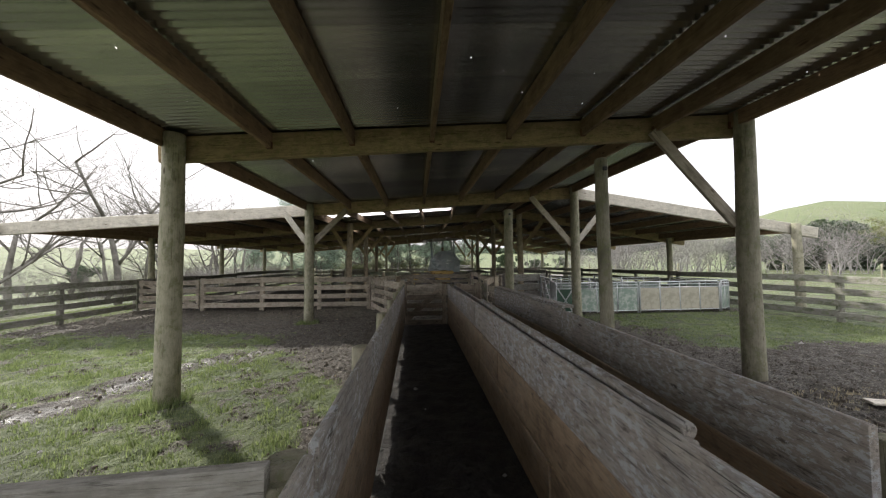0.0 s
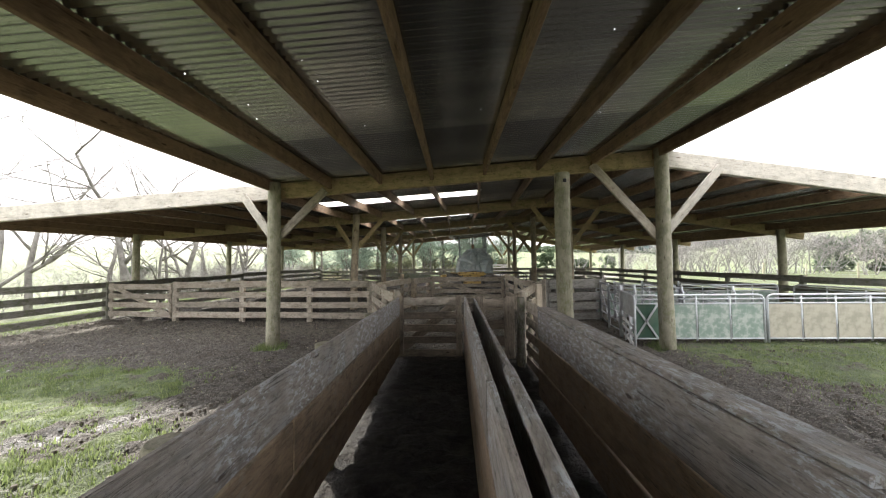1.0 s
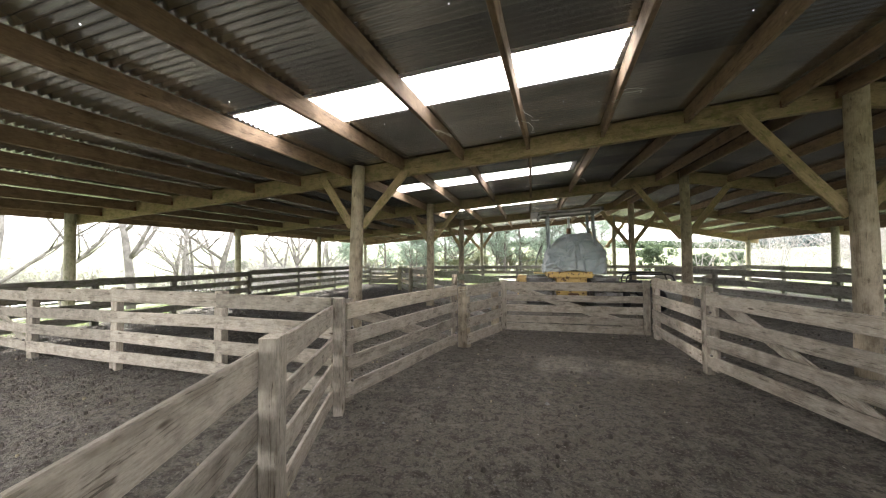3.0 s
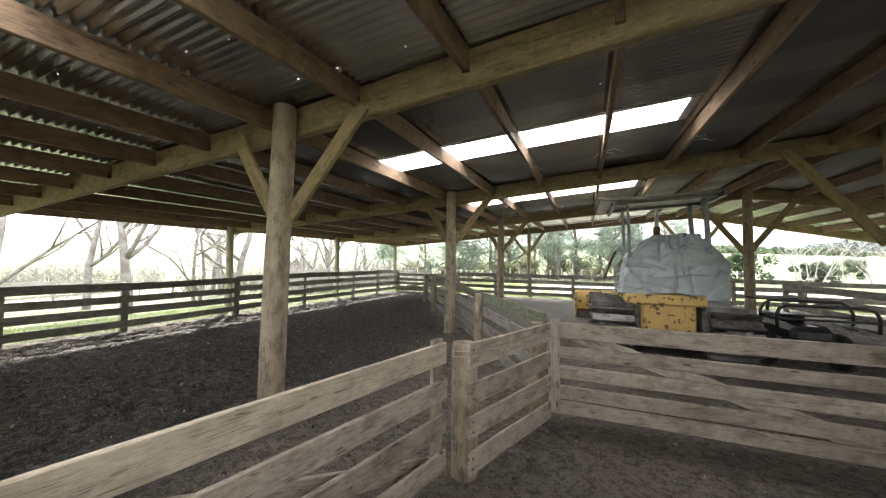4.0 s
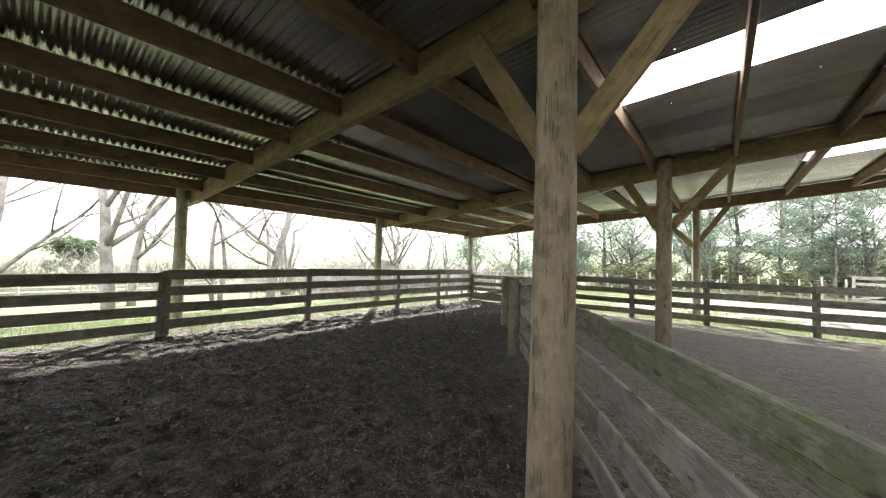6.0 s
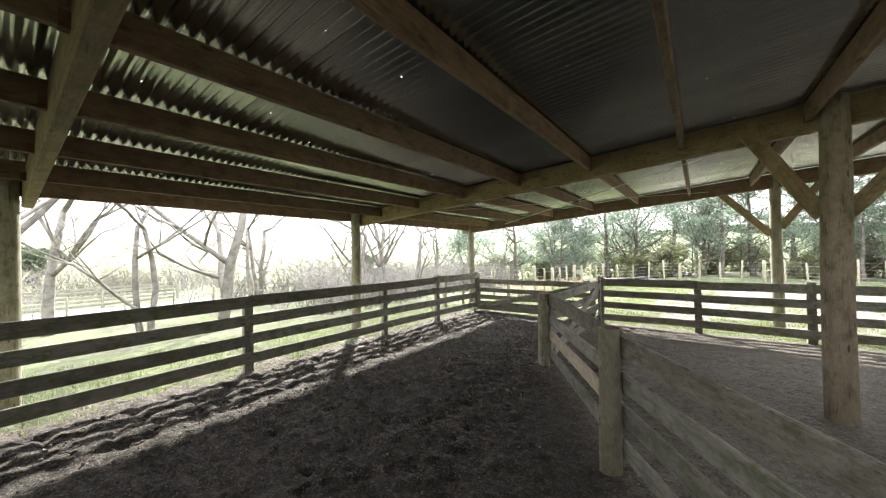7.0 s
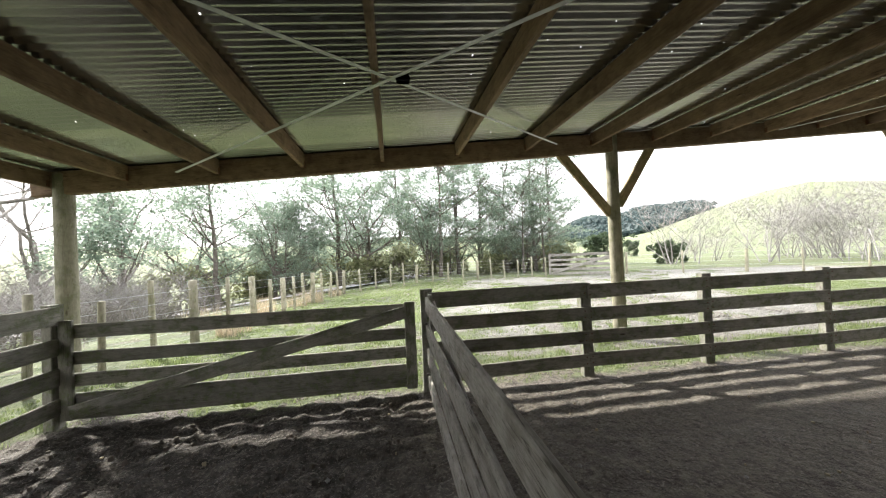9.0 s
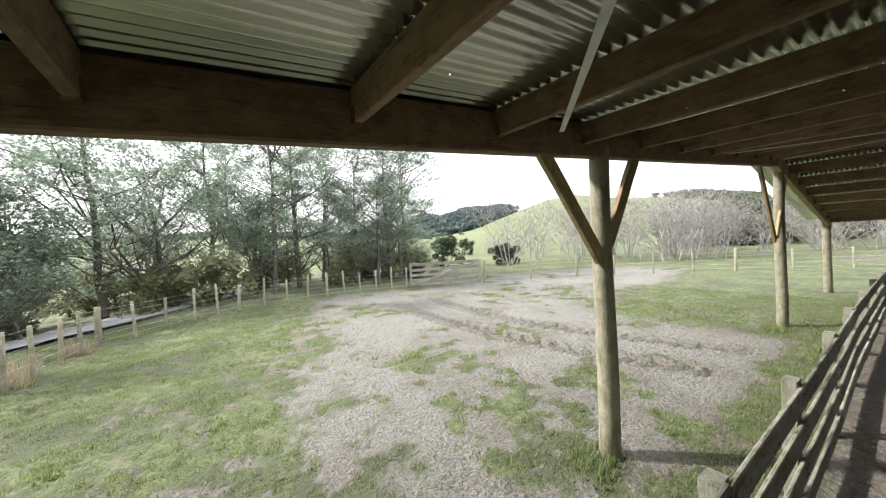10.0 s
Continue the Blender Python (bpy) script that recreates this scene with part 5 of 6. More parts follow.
def carrier():
    """Black tubular bars of a quad bike's carrier standing beside the tractor."""
    t = thing("quad_bike", (2.97, 18.62, 0), "black quad bike with tubular steel carriers parked beside the tractor", "quad bike")
    M = pose(2.97, 18.62, 0, 0, 0, 90)
    for x, hi in ((-1.22, 0.0), (-0.72, 0.03)):
        pts = [(x, -0.52, 0.66), (x, -0.525, 0.86), (x, -0.49, 0.95), (x, -0.40, 0.99 + hi), (x, 0.40, 0.99 + hi), (x, 0.49, 0.95), (x, 0.525, 0.86), (x, 0.52, 0.66)]
        tube("carrier_hoop", t, [M @ Vector(p) for p in pts], 0.022, BLACK)
        tube("carrier_bar", t, [M @ Vector((x, -0.52, 0.80)), M @ Vector((x, 0.52, 0.80))], 0.016, BLACK)
    for y in (-0.52, 0.52):
        tube("carrier_bar", t, [M @ Vector((-1.22, y, 0.68)), M @ Vector((-0.72, y, 0.68))], 0.018, BLACK)
    for y in (-0.3, 0.0, 0.3):
        tube("carrier_bar", t, [M @ Vector((-1.22, y, 0.70)), M @ Vector((-0.72, y, 0.70))], 0.014, BLACK)
    block("body", t, (-0.95, -0.25, 0.42), (0.75, 0.25, 0.66), BLACK, 0.07, "", M)
    block("seat", t, (-0.45, -0.17, 0.64), (0.30, 0.17, 0.76), BLACK, 0.05, "", M)
    for sx in (-0.6, 0.6):
        for sy in (-0.42, 0.42):
            vs, fs = [], []
            for k in range(24):
                a = 2 * math.pi * k / 24
                for j in range(8):
                    b = 2 * math.pi * j / 8
                    rr = 0.20 + 0.085 * math.cos(b)
                    vs.append((sx + rr * math.cos(a), sy + 0.10 * math.sin(b), 0.275 + rr * math.sin(a)))
            for k in range(24):
                for j in range(8):
                    a, b, c, d = k * 8 + j, k * 8 + (j + 1) % 8, ((k + 1) % 24) * 8 + (j + 1) % 8, ((k + 1) % 24) * 8 + j
                    fs.append((a, b, c, d))
            w = part("wheel", mesh_of("wheel", vs, fs, BLACK, True), M, t)
            v2, f2 = tube_path([(sx, sy - 0.05, 0.275), (sx, sy + 0.05, 0.275)], 0.13, 14)
            part("hub", mesh_of("hub", v2, f2, STEEL_DARK), M, w)
    tube("handlebar", t, [M @ Vector(p) for p in ((0.28, -0.36, 0.98), (0.38, -0.18, 0.95), (0.38, 0.18, 0.95), (0.28, 0.36, 0.98))], 0.014, BLACK)
    tube("steering_stem", t, [M @ Vector((0.5, 0, 0.6)), M @ Vector((0.38, 0, 0.95))], 0.025, BLACK)
    return t


carrier()

# ---- trees ----
def limbs(rng, start, direction, length, radius, depth, out, tips, spread=0.55, up=0.15, droop=0.0, kids=(2, 3), shrink=0.68):
    """Grow a limb and its branches into out: (points, radii) and tips."""
    n = 4 if depth > 1 else (3 if depth else 2)
    pts, rad = [Vector(start)], [radius]
    d = Vector(direction).normalized()
    for i in range(n):
        d = (d + Vector((rng.uniform(-1, 1), rng.uniform(-1, 1), rng.uniform(-0.6, 1))) * 0.16 + Vector((0, 0, up - droop * i))).normalized()
        pts.append(pts[-1] + d * length / n)
        rad.append(radius * (1 - 0.45 * (i + 1) / n))
    out.append((pts, rad, depth))
    if depth == 0:
        tips.append((pts[-1], d))
        return
    for k in range(rng.randint(*kids) + (1 if depth > 2 else 0)):
        i = rng.randint(1, n)
        p = pts[i] if k else pts[-1]
        axis = Vector((rng.uniform(-1, 1), rng.uniform(-1, 1), rng.uniform(-0.3, 0.5))).normalized()
        nd = (d * (1 - spread) + axis * spread * 1.2).normalized()
        limbs(rng, p, nd, length * shrink * rng.uniform(0.75, 1.15), max(rad[i] * 0.62, 0.004), depth - 1, out, tips, spread, up, droop, kids, shrink)


def sticks(out, lo, hi):
    vs, fs = [], []
    for pts, rad, depth in out:
        if lo <= depth <= hi:
            sides = 9 if depth > 3 else (6 if depth > 2 else (4 if depth > 1 else 3))
            v, f = tube_path(pts, rad, sides)
            n = len(vs)
            vs += v
            fs += [tuple(n + i for i in q) for q in f]
    return vs, fs


def bare_tree_meshes(seed, height, depth=5, stems=1, spread=0.5, bark=None):
    rng = random.Random(seed)
    out, tips = [], []
    for s in range(stems):
        lean = Vector((rng.uniform(-0.35, 0.35), rng.uniform(-0.35, 0.35), 1)) if stems > 1 else Vector((rng.uniform(-0.12, 0.12), rng.uniform(-0.12, 0.12), 1))
        limbs(rng, (rng.uniform(-0.2, 0.2) * (stems > 1), rng.uniform(-0.2, 0.2) * (stems > 1), -0.3), lean, height * 0.33, height * (0.0125 if stems == 1 else 0.009), depth, out, tips, spread, 0.08, 0.01, (2, 3) if stems > 1 else (3, 3), 0.72)
    a, b = sticks(out, depth, depth), sticks(out, 0, depth - 1)
    return mesh_of("trunk", *a, bark or BARK, True), mesh_of("crown", *b, bark or BARK, True)


def place_tree(name, meshes, x, y, s, rz, label, group, parts=("trunk", "crown"), z=None):
    t = thing(name, (x, y, gz(x, y) if z is None else z), label, "tree", group)
    m = pose(x, y, gz(x, y) if z is None else z, 0, 0, rz) @ Matrix.Diagonal((s, s, s, 1))
    for nm, me in zip(parts, meshes):
        part(nm, me, m, t)
    return t


BARE = [bare_tree_meshes(100 + k, 13.5, 5, 1 + (k == 2), 0.52 + 0.05 * k) for k in range(4)]


def brush_mesh(seed):
    rng = random.Random(seed)
    out, tips = [], []
    for s in range(6):
        limbs(rng, (rng.uniform(-0.5, 0.5), rng.uniform(-0.5, 0.5), -0.3), (rng.uniform(-0.6, 0.6), rng.uniform(-0.6, 0.6), 1), 1.35, 0.02, 4, out, tips, 0.55, 0.08, 0.015, (2, 3), 0.72)
    return (mesh_of("crown", *sticks(out, 0, 4), BARK_PALE, True),)


BRUSH = [brush_mesh(200 + k) for k in range(4)]


def leafy_meshes(seed, height, leaf, n_leaf, spread=0.5, bark=None, first=0.25):
    """An open evergreen: a straight stem, tiers of limbs, and leaf sprays round their ends."""
    rng = random.Random(seed)
    out, tips = [], []
    pts, rad = [Vector((0, 0, -0.3))], [height * 0.017]
    for i in range(10):
        pts.append(pts[-1] + Vector((rng.uniform(-0.12, 0.12), rng.uniform(-0.12, 0.12), height * 0.103)))
        rad.append(height * 0.017 * (1 - 0.088 * (i + 1)))
    out.append((pts, rad, 5))
    for i in range(1, 11):
        f = i / 10
        if f < first:
            continue
        for k in range(4 if i % 2 else 3):
            a = rng.uniform(0, 6.283)
            ln = height * (0.34 - 0.22 * f * (1 if spread > 0.4 else 0.3)) * rng.uniform(0.4, 1.3)
            limbs(rng, pts[i], (math.cos(a), math.sin(a), rng.uniform(0.15, 0.7)), ln, height * 0.0045, 2, out, tips, 0.5, 0.08, 0.0, (2, 3), 0.62)
    crown_v, crown_f = [], []
    ends = [q for p, r, d in out if d < 2 for q in p[1:]]
    sprays = [(ends[rng.randrange(len(ends))], rng.uniform(0.15, 0.40)) for _ in range(330)]
    for k in range(n_leaf):
        c0, w = sprays[min(rng.randrange(330), rng.randrange(480))]
        c = c0 + Vector((rng.gauss(0, w), rng.gauss(0, w), rng.gauss(0, w * 0.34)))
        a = Vector((rng.uniform(-1, 1), rng.uniform(-1, 1), rng.uniform(-0.5, 0.5))).normalized()
        b = a.cross(Vector((rng.uniform(-1, 1), rng.uniform(-1, 1), rng.uniform(-1, 1)))).normalized()
        s = rng.uniform(0.04, 0.10)
        n = len(crown_v)
        crown_v += [c - a * s, c + b * s * 0.42, c + a * s, c - b * s * 0.42]
        crown_f.append((n, n + 1, n + 2, n + 3))
    st = sticks(out, 0, 5)
    return mesh_of("trunk", *st, bark or BARK_DARK, True), mesh_of("crown", crown_v, crown_f, leaf)


LEAFY = [leafy_meshes(300 + k, 9.0, LEAF, 9500, spread=(0.5, 0.3, 0.5, 0.3)[k], first=(0.1, 0.25, 0.15, 0.1)[k]) for k in range(4)]


def bush_meshes(seed, leaf, n_leaf, rx, rz):
    rng = random.Random(seed)
    out, tips = [], []
    for k in range(9):
        a = rng.uniform(0, 6.283)
        limbs(rng, (0, 0, -0.1), (math.cos(a) * 0.7, math.sin(a) * 0.7, 1), rz * 0.55, 0.03, 2, out, tips, 0.5, 0.08)
    v, f = [], []
    blobs = [(Vector((rng.gauss(0, rx * 0.45), rng.gauss(0, rx * 0.45), rng.uniform(0.10, 0.9) * rz)), rng.uniform(0.16, 0.42) * rx) for _ in range(22)]
    for k in range(n_leaf):
        c0, r0 = blobs[rng.randrange(len(blobs))]
        d = Vector((rng.gauss(0, 1), rng.gauss(0, 1), rng.gauss(0, 0.8))).normalized()
        c = c0 + d * r0 * rng.uniform(0.55, 1.08)
        c.z = max(c.z, 0.05)
        a = Vector((rng.uniform(-1, 1), rng.uniform(-1, 1), rng.uniform(-1, 1))).normalized()
        b = a.orthogonal().normalized()
        s = rng.uniform(0.03, 0.075) * (rx + rz) * 0.5
        n = len(v)
        v += [c - a * s, c + b * s * 0.6, c + a * s, c - b * s * 0.6]
        f.append((n, n + 1, n + 2, n + 3))
    st = sticks(out, 0, 3)
    return mesh_of("trunk", *st, BARK_DARK, True), mesh_of("crown", v, f, leaf)



def wattle_meshes(seed, height, leaf, n_leaf):
    """A rounder evergreen: a forking stem and feathery sprays at the twig ends."""
    rng = random.Random(seed)
    out, tips = [], []
    limbs(rng, (0, 0, -0.3), (rng.uniform(-0.1, 0.1), rng.uniform(-0.1, 0.1), 1), height * 0.30, height * 0.013, 4, out, tips, 0.46, 0.10, 0.0, (2, 3), 0.72)
    for k in range(5):
        a = rng.uniform(0, 6.283)
        limbs(rng, (0, 0, height * rng.uniform(0.05, 0.2)), (math.cos(a), math.sin(a), rng.uniform(0.2, 0.8)), height * 0.2, height * 0.005, 3, out, tips, 0.5, 0.08, 0.0, (2, 3), 0.7)
    v, f = [], []
    ends = [q for p, r, d in out if d < 2 for q in p[1:]]
    sprays = [(ends[rng.randrange(len(ends))], rng.uniform(0.14, 0.36)) for _ in range(420)]
    for k in range(n_leaf):
        c0, w = sprays[min(rng.randrange(420), rng.randrange(600))]
        c = c0 + Vector((rng.gauss(0, w), rng.gauss(0, w), rng.gauss(0, w * 0.45)))
        a = Vector((rng.uniform(-1, 1), rng.uniform(-1, 1), rng.uniform(-0.6, 0.6))).normalized()
        b = a.cross(Vector((rng.uniform(-1, 1), rng.uniform(-1, 1), rng.uniform(-1, 1)))).normalized()
        s = rng.uniform(0.04, 0.10)
        n = len(v)
        v += [c - a * s, c + b * s * 0.42, c + a * s, c - b * s * 0.42]
        f.append((n, n + 1, n + 2, n + 3))
    return mesh_of("trunk", *sticks(out, 0, 5), BARK_DARK, True), mesh_of("crown", v, f, leaf)


LEAFY = [LEAFY[0], wattle_meshes(501, 10.5, LEAF, 7000), wattle_meshes(502, 10.0, LEAF, 7000), LEAFY[3]]
BUSH = [bush_meshes(400, LEAF_SHRUB, 2600, 1.3, 1.8), bush_meshes(401, LEAF_FAR, 3200, 2.6, 4.6), bush_meshes(402, LEAF_SHRUB, 2600, 1.6, 2.2)]

rt = random.Random(77)
# evergreens beyond the north fence
for x, y, s in ((-12.5, 44, 1.15), (-9.6, 47, 1.25), (-8.4, 50, 1.0), (-5.4, 50, 1.05), (-2.8, 46, 1.05), (-1.0, 48.5, 1.25), (1.2, 51, 1.0), (2.6, 47.5, 0.95), (4.6, 47, 1.0), (6.6, 49, 1.05), (-15.5, 43, 0.95), (-18.5, 46, 1.1), (-4.0, 56, 1.1), (9.0, 55, 0.9)):
    place_tree("evergreen_tree", LEAFY[rt.randrange(4)], x, y, s * rt.uniform(0.92, 1.08), rt.uniform(0, 360), "open blue-green evergreen tree with a thin dark trunk", "evergreen trees by the creek")
for x, y, s, k in ((-18.2, 40.2, 1.2, 2), (-7.6, 46.8, 1.3, 1), (-3.6, 47.0, 1.1, 2)):
    place_tree("evergreen_tree", LEAFY[k], x, y, s, rt.uniform(0, 360), "spreading blue-green evergreen tree beside the gravel road", "evergreen trees by the creek")
for x, y, s in ((-8, 46, 1), (-3, 49, 0.9), (1, 46.5, 0.8), (4, 50, 1.1), (8, 52, 1.1), (-13, 48, 1.2), (-18, 40, 1.0), (-11, 52, 1.3)):
    place_tree("shrub", BUSH[rt.choice((0, 2))], x, y, s, rt.uniform(0, 360), "olive green shrub under the trees", "shrubs", ("trunk", "crown"))
for k in range(16):
    x = rt.uniform(-16, 9)
    place_tree("young_evergreen", LEAFY[rt.randrange(4)], x, 46 - 0.25 * abs(x + 3) + rt.uniform(0, 7), rt.uniform(0.42, 0.68), rt.uniform(0, 360), "young blue-green evergreen with foliage to the ground", "evergreen trees by the creek")
for k in range(12):
    x = rt.uniform(-20, 12)
    place_tree("shrub", BUSH[rt.choice((0, 2))], x, rt.uniform(45, 62), rt.uniform(0.7, 1.5), rt.uniform(0, 360), "olive green shrub under the trees", "shrubs")
# bare willows along the creek to the east
for x, y, s in ((-15.6, 22.1, 0.95), (-14.6, 17.6, 1.0), (-15.4, 20.4, 0.7), (-16.6, 28.0, 0.85), (-16.2, 29.2, 0.9), (-17.2, 30.4, 0.95), (-15.8, 31.2, 0.8), (-18.0, 15.0, 1.1), (-21.0, 19.0, 1.0), (-22.0, 26.0, 1.0), (-16.0, 10.8, 0.95), (-19.5, 8.0, 1.1), (-17.5, 3.0, 1.1), (-23.0, 34.0, 1.0), (-19.5, 38.0, 0.9), (-27, 28.5, 1.05), (-25.0, 14.5, 1.05), (-24, 5.0, 1.1), (-31, 9, 1.1)):
    place_tree("bare_willow", BARE[rt.randrange(4)], x, y, s * rt.uniform(0.9, 1.1), rt.uniform(0, 360), "leafless pale-barked willow on the creek bank", "bare willows by the creek")
for x, y, s in ((-14.2, 24.8, 0.7), (-15.5, 26.5, 0.8), (-13.8, 28.6, 0.65), (-17.5, 27.0, 0.9), (-20, 27.5, 1.0), (-22, 18.5, 1.0), (-24, 30, 1.1), (-19, 12.5, 0.8), (-21, 7.5, 0.9), (-26, 24, 1.2), (-28, 12, 1.2), (-18, 36, 0.9)):
    place_tree("bare_brush", BRUSH[rt.randrange(4)], x, y, s, rt.uniform(0, 360), "tangle of pale leafless brush on the bank", "bare brush by the creek", ("crown",))
for k in range(16):
    place_tree("bare_brush", BRUSH[rt.randrange(4)], rt.uniform(-22, -13.5), rt.uniform(23, 40), rt.uniform(0.5, 0.95), rt.uniform(0, 360), "tangle of pale leafless brush on the bank", "bare brush by the creek", ("crown",))
for k in range(16):
    a, r = radians(rt.uniform(45, 73)), rt.uniform(30, 46)
    place_tree("bare_brush", BRUSH[rt.randrange(4)], -5.8 + r * math.sin(a), 25.8 + r * math.cos(a), rt.uniform(1.9, 2.6), rt.uniform(0, 360), "tangle of pale leafless trees beyond the paddock", "pale thicket", ("crown",))
for k in range(8):
    a, r = radians(rt.uniform(67, 79)), rt.uniform(56, 70)
    place_tree("dark_tree", BUSH[1], -5.8 + r * math.sin(a), 25.8 + r * math.cos(a), rt.uniform(0.95, 1.35), rt.uniform(0, 360), "dense dark evergreen tree in the distance", "far dark trees")
# pale bare thicket to the west and a few on the far side of the yard
for k in range(20):
    a = radians(rt.uniform(50, 100))
    r = rt.uniform(30, 48)
    place_tree("bare_brush", BRUSH[rt.randrange(4)], 2 + r * math.sin(a), 14 + r * math.cos(a), rt.uniform(1.6, 2.3), rt.uniform(0, 360), "tangle of pale leafless trees beyond the paddock", "pale thicket", ("crown",))
for k in range(8):
    a = radians(rt.uniform(28, 52))
    r = rt.uniform(46, 70)
    place_tree("bare_brush", BRUSH[rt.randrange(4)], 2 + r * math.sin(a), 14 + r * math.cos(a), rt.uniform(1.0, 1.5), rt.uniform(0, 360), "tangle of pale leafless trees beyond the paddock", "pale thicket", ("crown",))
# olive trees on the western slope
OLIVE = wattle_meshes(503, 9.5, LEAF_OLIVE, 9000)
for x, y, s in ((46, 27, 1.0), (50, 31, 1.1), (54, 25, 1.15), (49, 22, 0.9), (57, 33, 1.0), (60, 28, 0.9), (45, 16, 0.8)):
    place_tree("olive_tree", OLIVE, x, y, s, rt.uniform(0, 360), "round yellow-green evergreen tree on the hill slope", "olive trees on the slope")
# dark trees farther out
for x, y, s in ((17.4, 48.8, 0.5), (18.3, 49.4, 0.36), (31, 71, 0.6), (14.5, 54, 0.7), (60, 38, 1.1), (64, 34, 1.2), (68, 30, 1.0), (66, 42, 1.15), (70, 24, 1.0), (74, 36, 1.2), (-60, 66, 1.0), (-70, 20, 1.0)):
    place_tree("dark_tree", BUSH[1], x, y, s * rt.uniform(0.85, 1.15), rt.uniform(0, 360), "dense dark evergreen tree in the distance", "far dark trees", ("trunk", "crown"))


def thicket(name, label, n, spot, h0, h1, seed):
    """Leafless scrub: fans of thin stems with side twigs, one mesh."""
    rng = random.Random(seed)
    v, f = [], []

    def stem(a, b, r):
        d = (b - a).normalized()
        s = d.orthogonal().normalized() * r
        o = d.cross(s)
        q = len(v)
        v.extend([a + s, a - 0.5 * s + 0.87 * o, a - 0.5 * s - 0.87 * o, b])
        f.extend([(q, q + 1, q + 3), (q + 1, q + 2, q + 3), (q + 2, q, q + 3)])
    for k in range(n):
        x, y = spot(rng)
        z = gz(x, y)
        h = rng.uniform(h0, h1)
        for s in range(9):
            base = Vector((x + rng.gauss(0, 0.35), y + rng.gauss(0, 0.35), z - 0.05))
            tip = base + Vector((rng.gauss(0, 0.38), rng.gauss(0, 0.38), rng.uniform(0.6, 1.1))) * h
            stem(base, tip, 0.022)
            for q in range(5):
                p = base.lerp(tip, rng.uniform(0.3, 0.95))
                stem(p, p + Vector((rng.gauss(0, 0.3), rng.gauss(0, 0.3), rng.uniform(-0.05, 0.35))) * h * 0.6, 0.011)
    tagged(new(name, mesh_of(name, v, f, TWIG)), label, "scrub", "", "stuff")


thicket("bare_scrub", "grey leafless scrub along the creek bank", 330, lambda g: g.choice(((g.uniform(-52, -40), g.uniform(6, 34)), (g.uniform(-29, -17), g.uniform(26, 46)))), 1.4, 3.4, 61)
thicket("bare_scrub", "pale leafless scrub low on the bank", 70, lambda g: (g.uniform(-18, -13.2), g.uniform(25, 40)), 0.4, 1.1, 62)


def far_woods():
    """Woods on the far hills: many leaf clumps in one mesh."""
    rng = random.Random(9)
    vn, fn, vr, fr = [], [], [], []
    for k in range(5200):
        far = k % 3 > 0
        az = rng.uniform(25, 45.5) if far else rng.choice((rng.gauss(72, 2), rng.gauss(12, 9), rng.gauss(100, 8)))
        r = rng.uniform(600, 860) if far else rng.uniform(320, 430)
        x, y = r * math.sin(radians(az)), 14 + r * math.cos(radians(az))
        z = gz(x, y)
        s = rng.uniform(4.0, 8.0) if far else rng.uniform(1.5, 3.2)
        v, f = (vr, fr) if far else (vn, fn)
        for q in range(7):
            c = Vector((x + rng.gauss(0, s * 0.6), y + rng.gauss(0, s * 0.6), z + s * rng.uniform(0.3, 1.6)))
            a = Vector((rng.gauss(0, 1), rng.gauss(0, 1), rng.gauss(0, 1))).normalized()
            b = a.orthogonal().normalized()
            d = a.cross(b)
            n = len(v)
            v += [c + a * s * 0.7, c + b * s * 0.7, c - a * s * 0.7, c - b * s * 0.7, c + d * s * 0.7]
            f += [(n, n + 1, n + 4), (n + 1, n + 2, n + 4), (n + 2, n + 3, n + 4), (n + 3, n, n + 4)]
    tagged(new("far_woods", mesh_of("far_woods", vn, fn, LEAF_FAR)), "dark bush on the far hills", "woods", "", "stuff")
    # this bush carries the haze tint in its base colour
    tagged(new("far_woods", mesh_of("far_woods", vr, fr, LEAF_HAZE_TINT)), "dark bush on the distant range, haze blue put into its colour", "woods", "", "stuff")


far_woods()

# ---- wire fence, far gate and road ----
def wire_fence(label, pts, mat=POST_OLD, h=1.1, wires=6, step=2.2):
    t = thing("wire_fence", (*pts[0], gz(*pts[0])), label, "fence", "post and wire fences")
    tops = []
    for i in range(len(pts) - 1):
        a, b = Vector(pts[i]), Vector(pts[i + 1])
        n = max(1, round((b - a).length / step))
        for k in range(n if i < len(pts) - 2 else n + 1):
            q = a + (b - a) * k / n
            z = gz(q.x, q.y)
            r = 0.075 if k == 0 else 0.045
            pole("post", t, (q.x, q.y, z - 0.2), (q.x + random.uniform(-0.05, 0.05), q.y + random.uniform(-0.05, 0.05), z + h + random.uniform(-0.12, 0.12)), r, r * 0.92, mat, sides=8)
            tops.append((q.x, q.y, z))
    for w in range(wires):
        zz = 0.15 + (h - 0.25) * w / (wires - 1)
        tube("wire", t, [(x, y, z + zz) for x, y, z in tops], 0.0035, GALV, sides=3)
    return t


wire_fence("old post and wire fence along the creek bank", [(-10.4, 26.6), (-9.6, 29.5), (-9.25, 31.2), (-9.15, 33.0), (-8.85, 35.2), (-8.3, 38.9), (-4.8, 41.4), (-1.2, 42.0), (2.6, 41.2)], step=0.85)
wire_fence("post and wire fence across the far paddock", [(6.5, 39.6), (11.0, 37.0), (16.4, 31.5), (21.0, 26.0), (24.0, 18.0), (25.0, 8.0), (24.0, -4.0)], wires=5)
wire_fence("post and wire fence beside the road", [(-30.0, -6.0), (-28.0, 6.0), (-27.0, 16.0), (-27.5, 26.0), (-29.0, 38.0), (-31.0, 50.0)], wires=4, h=1.0)
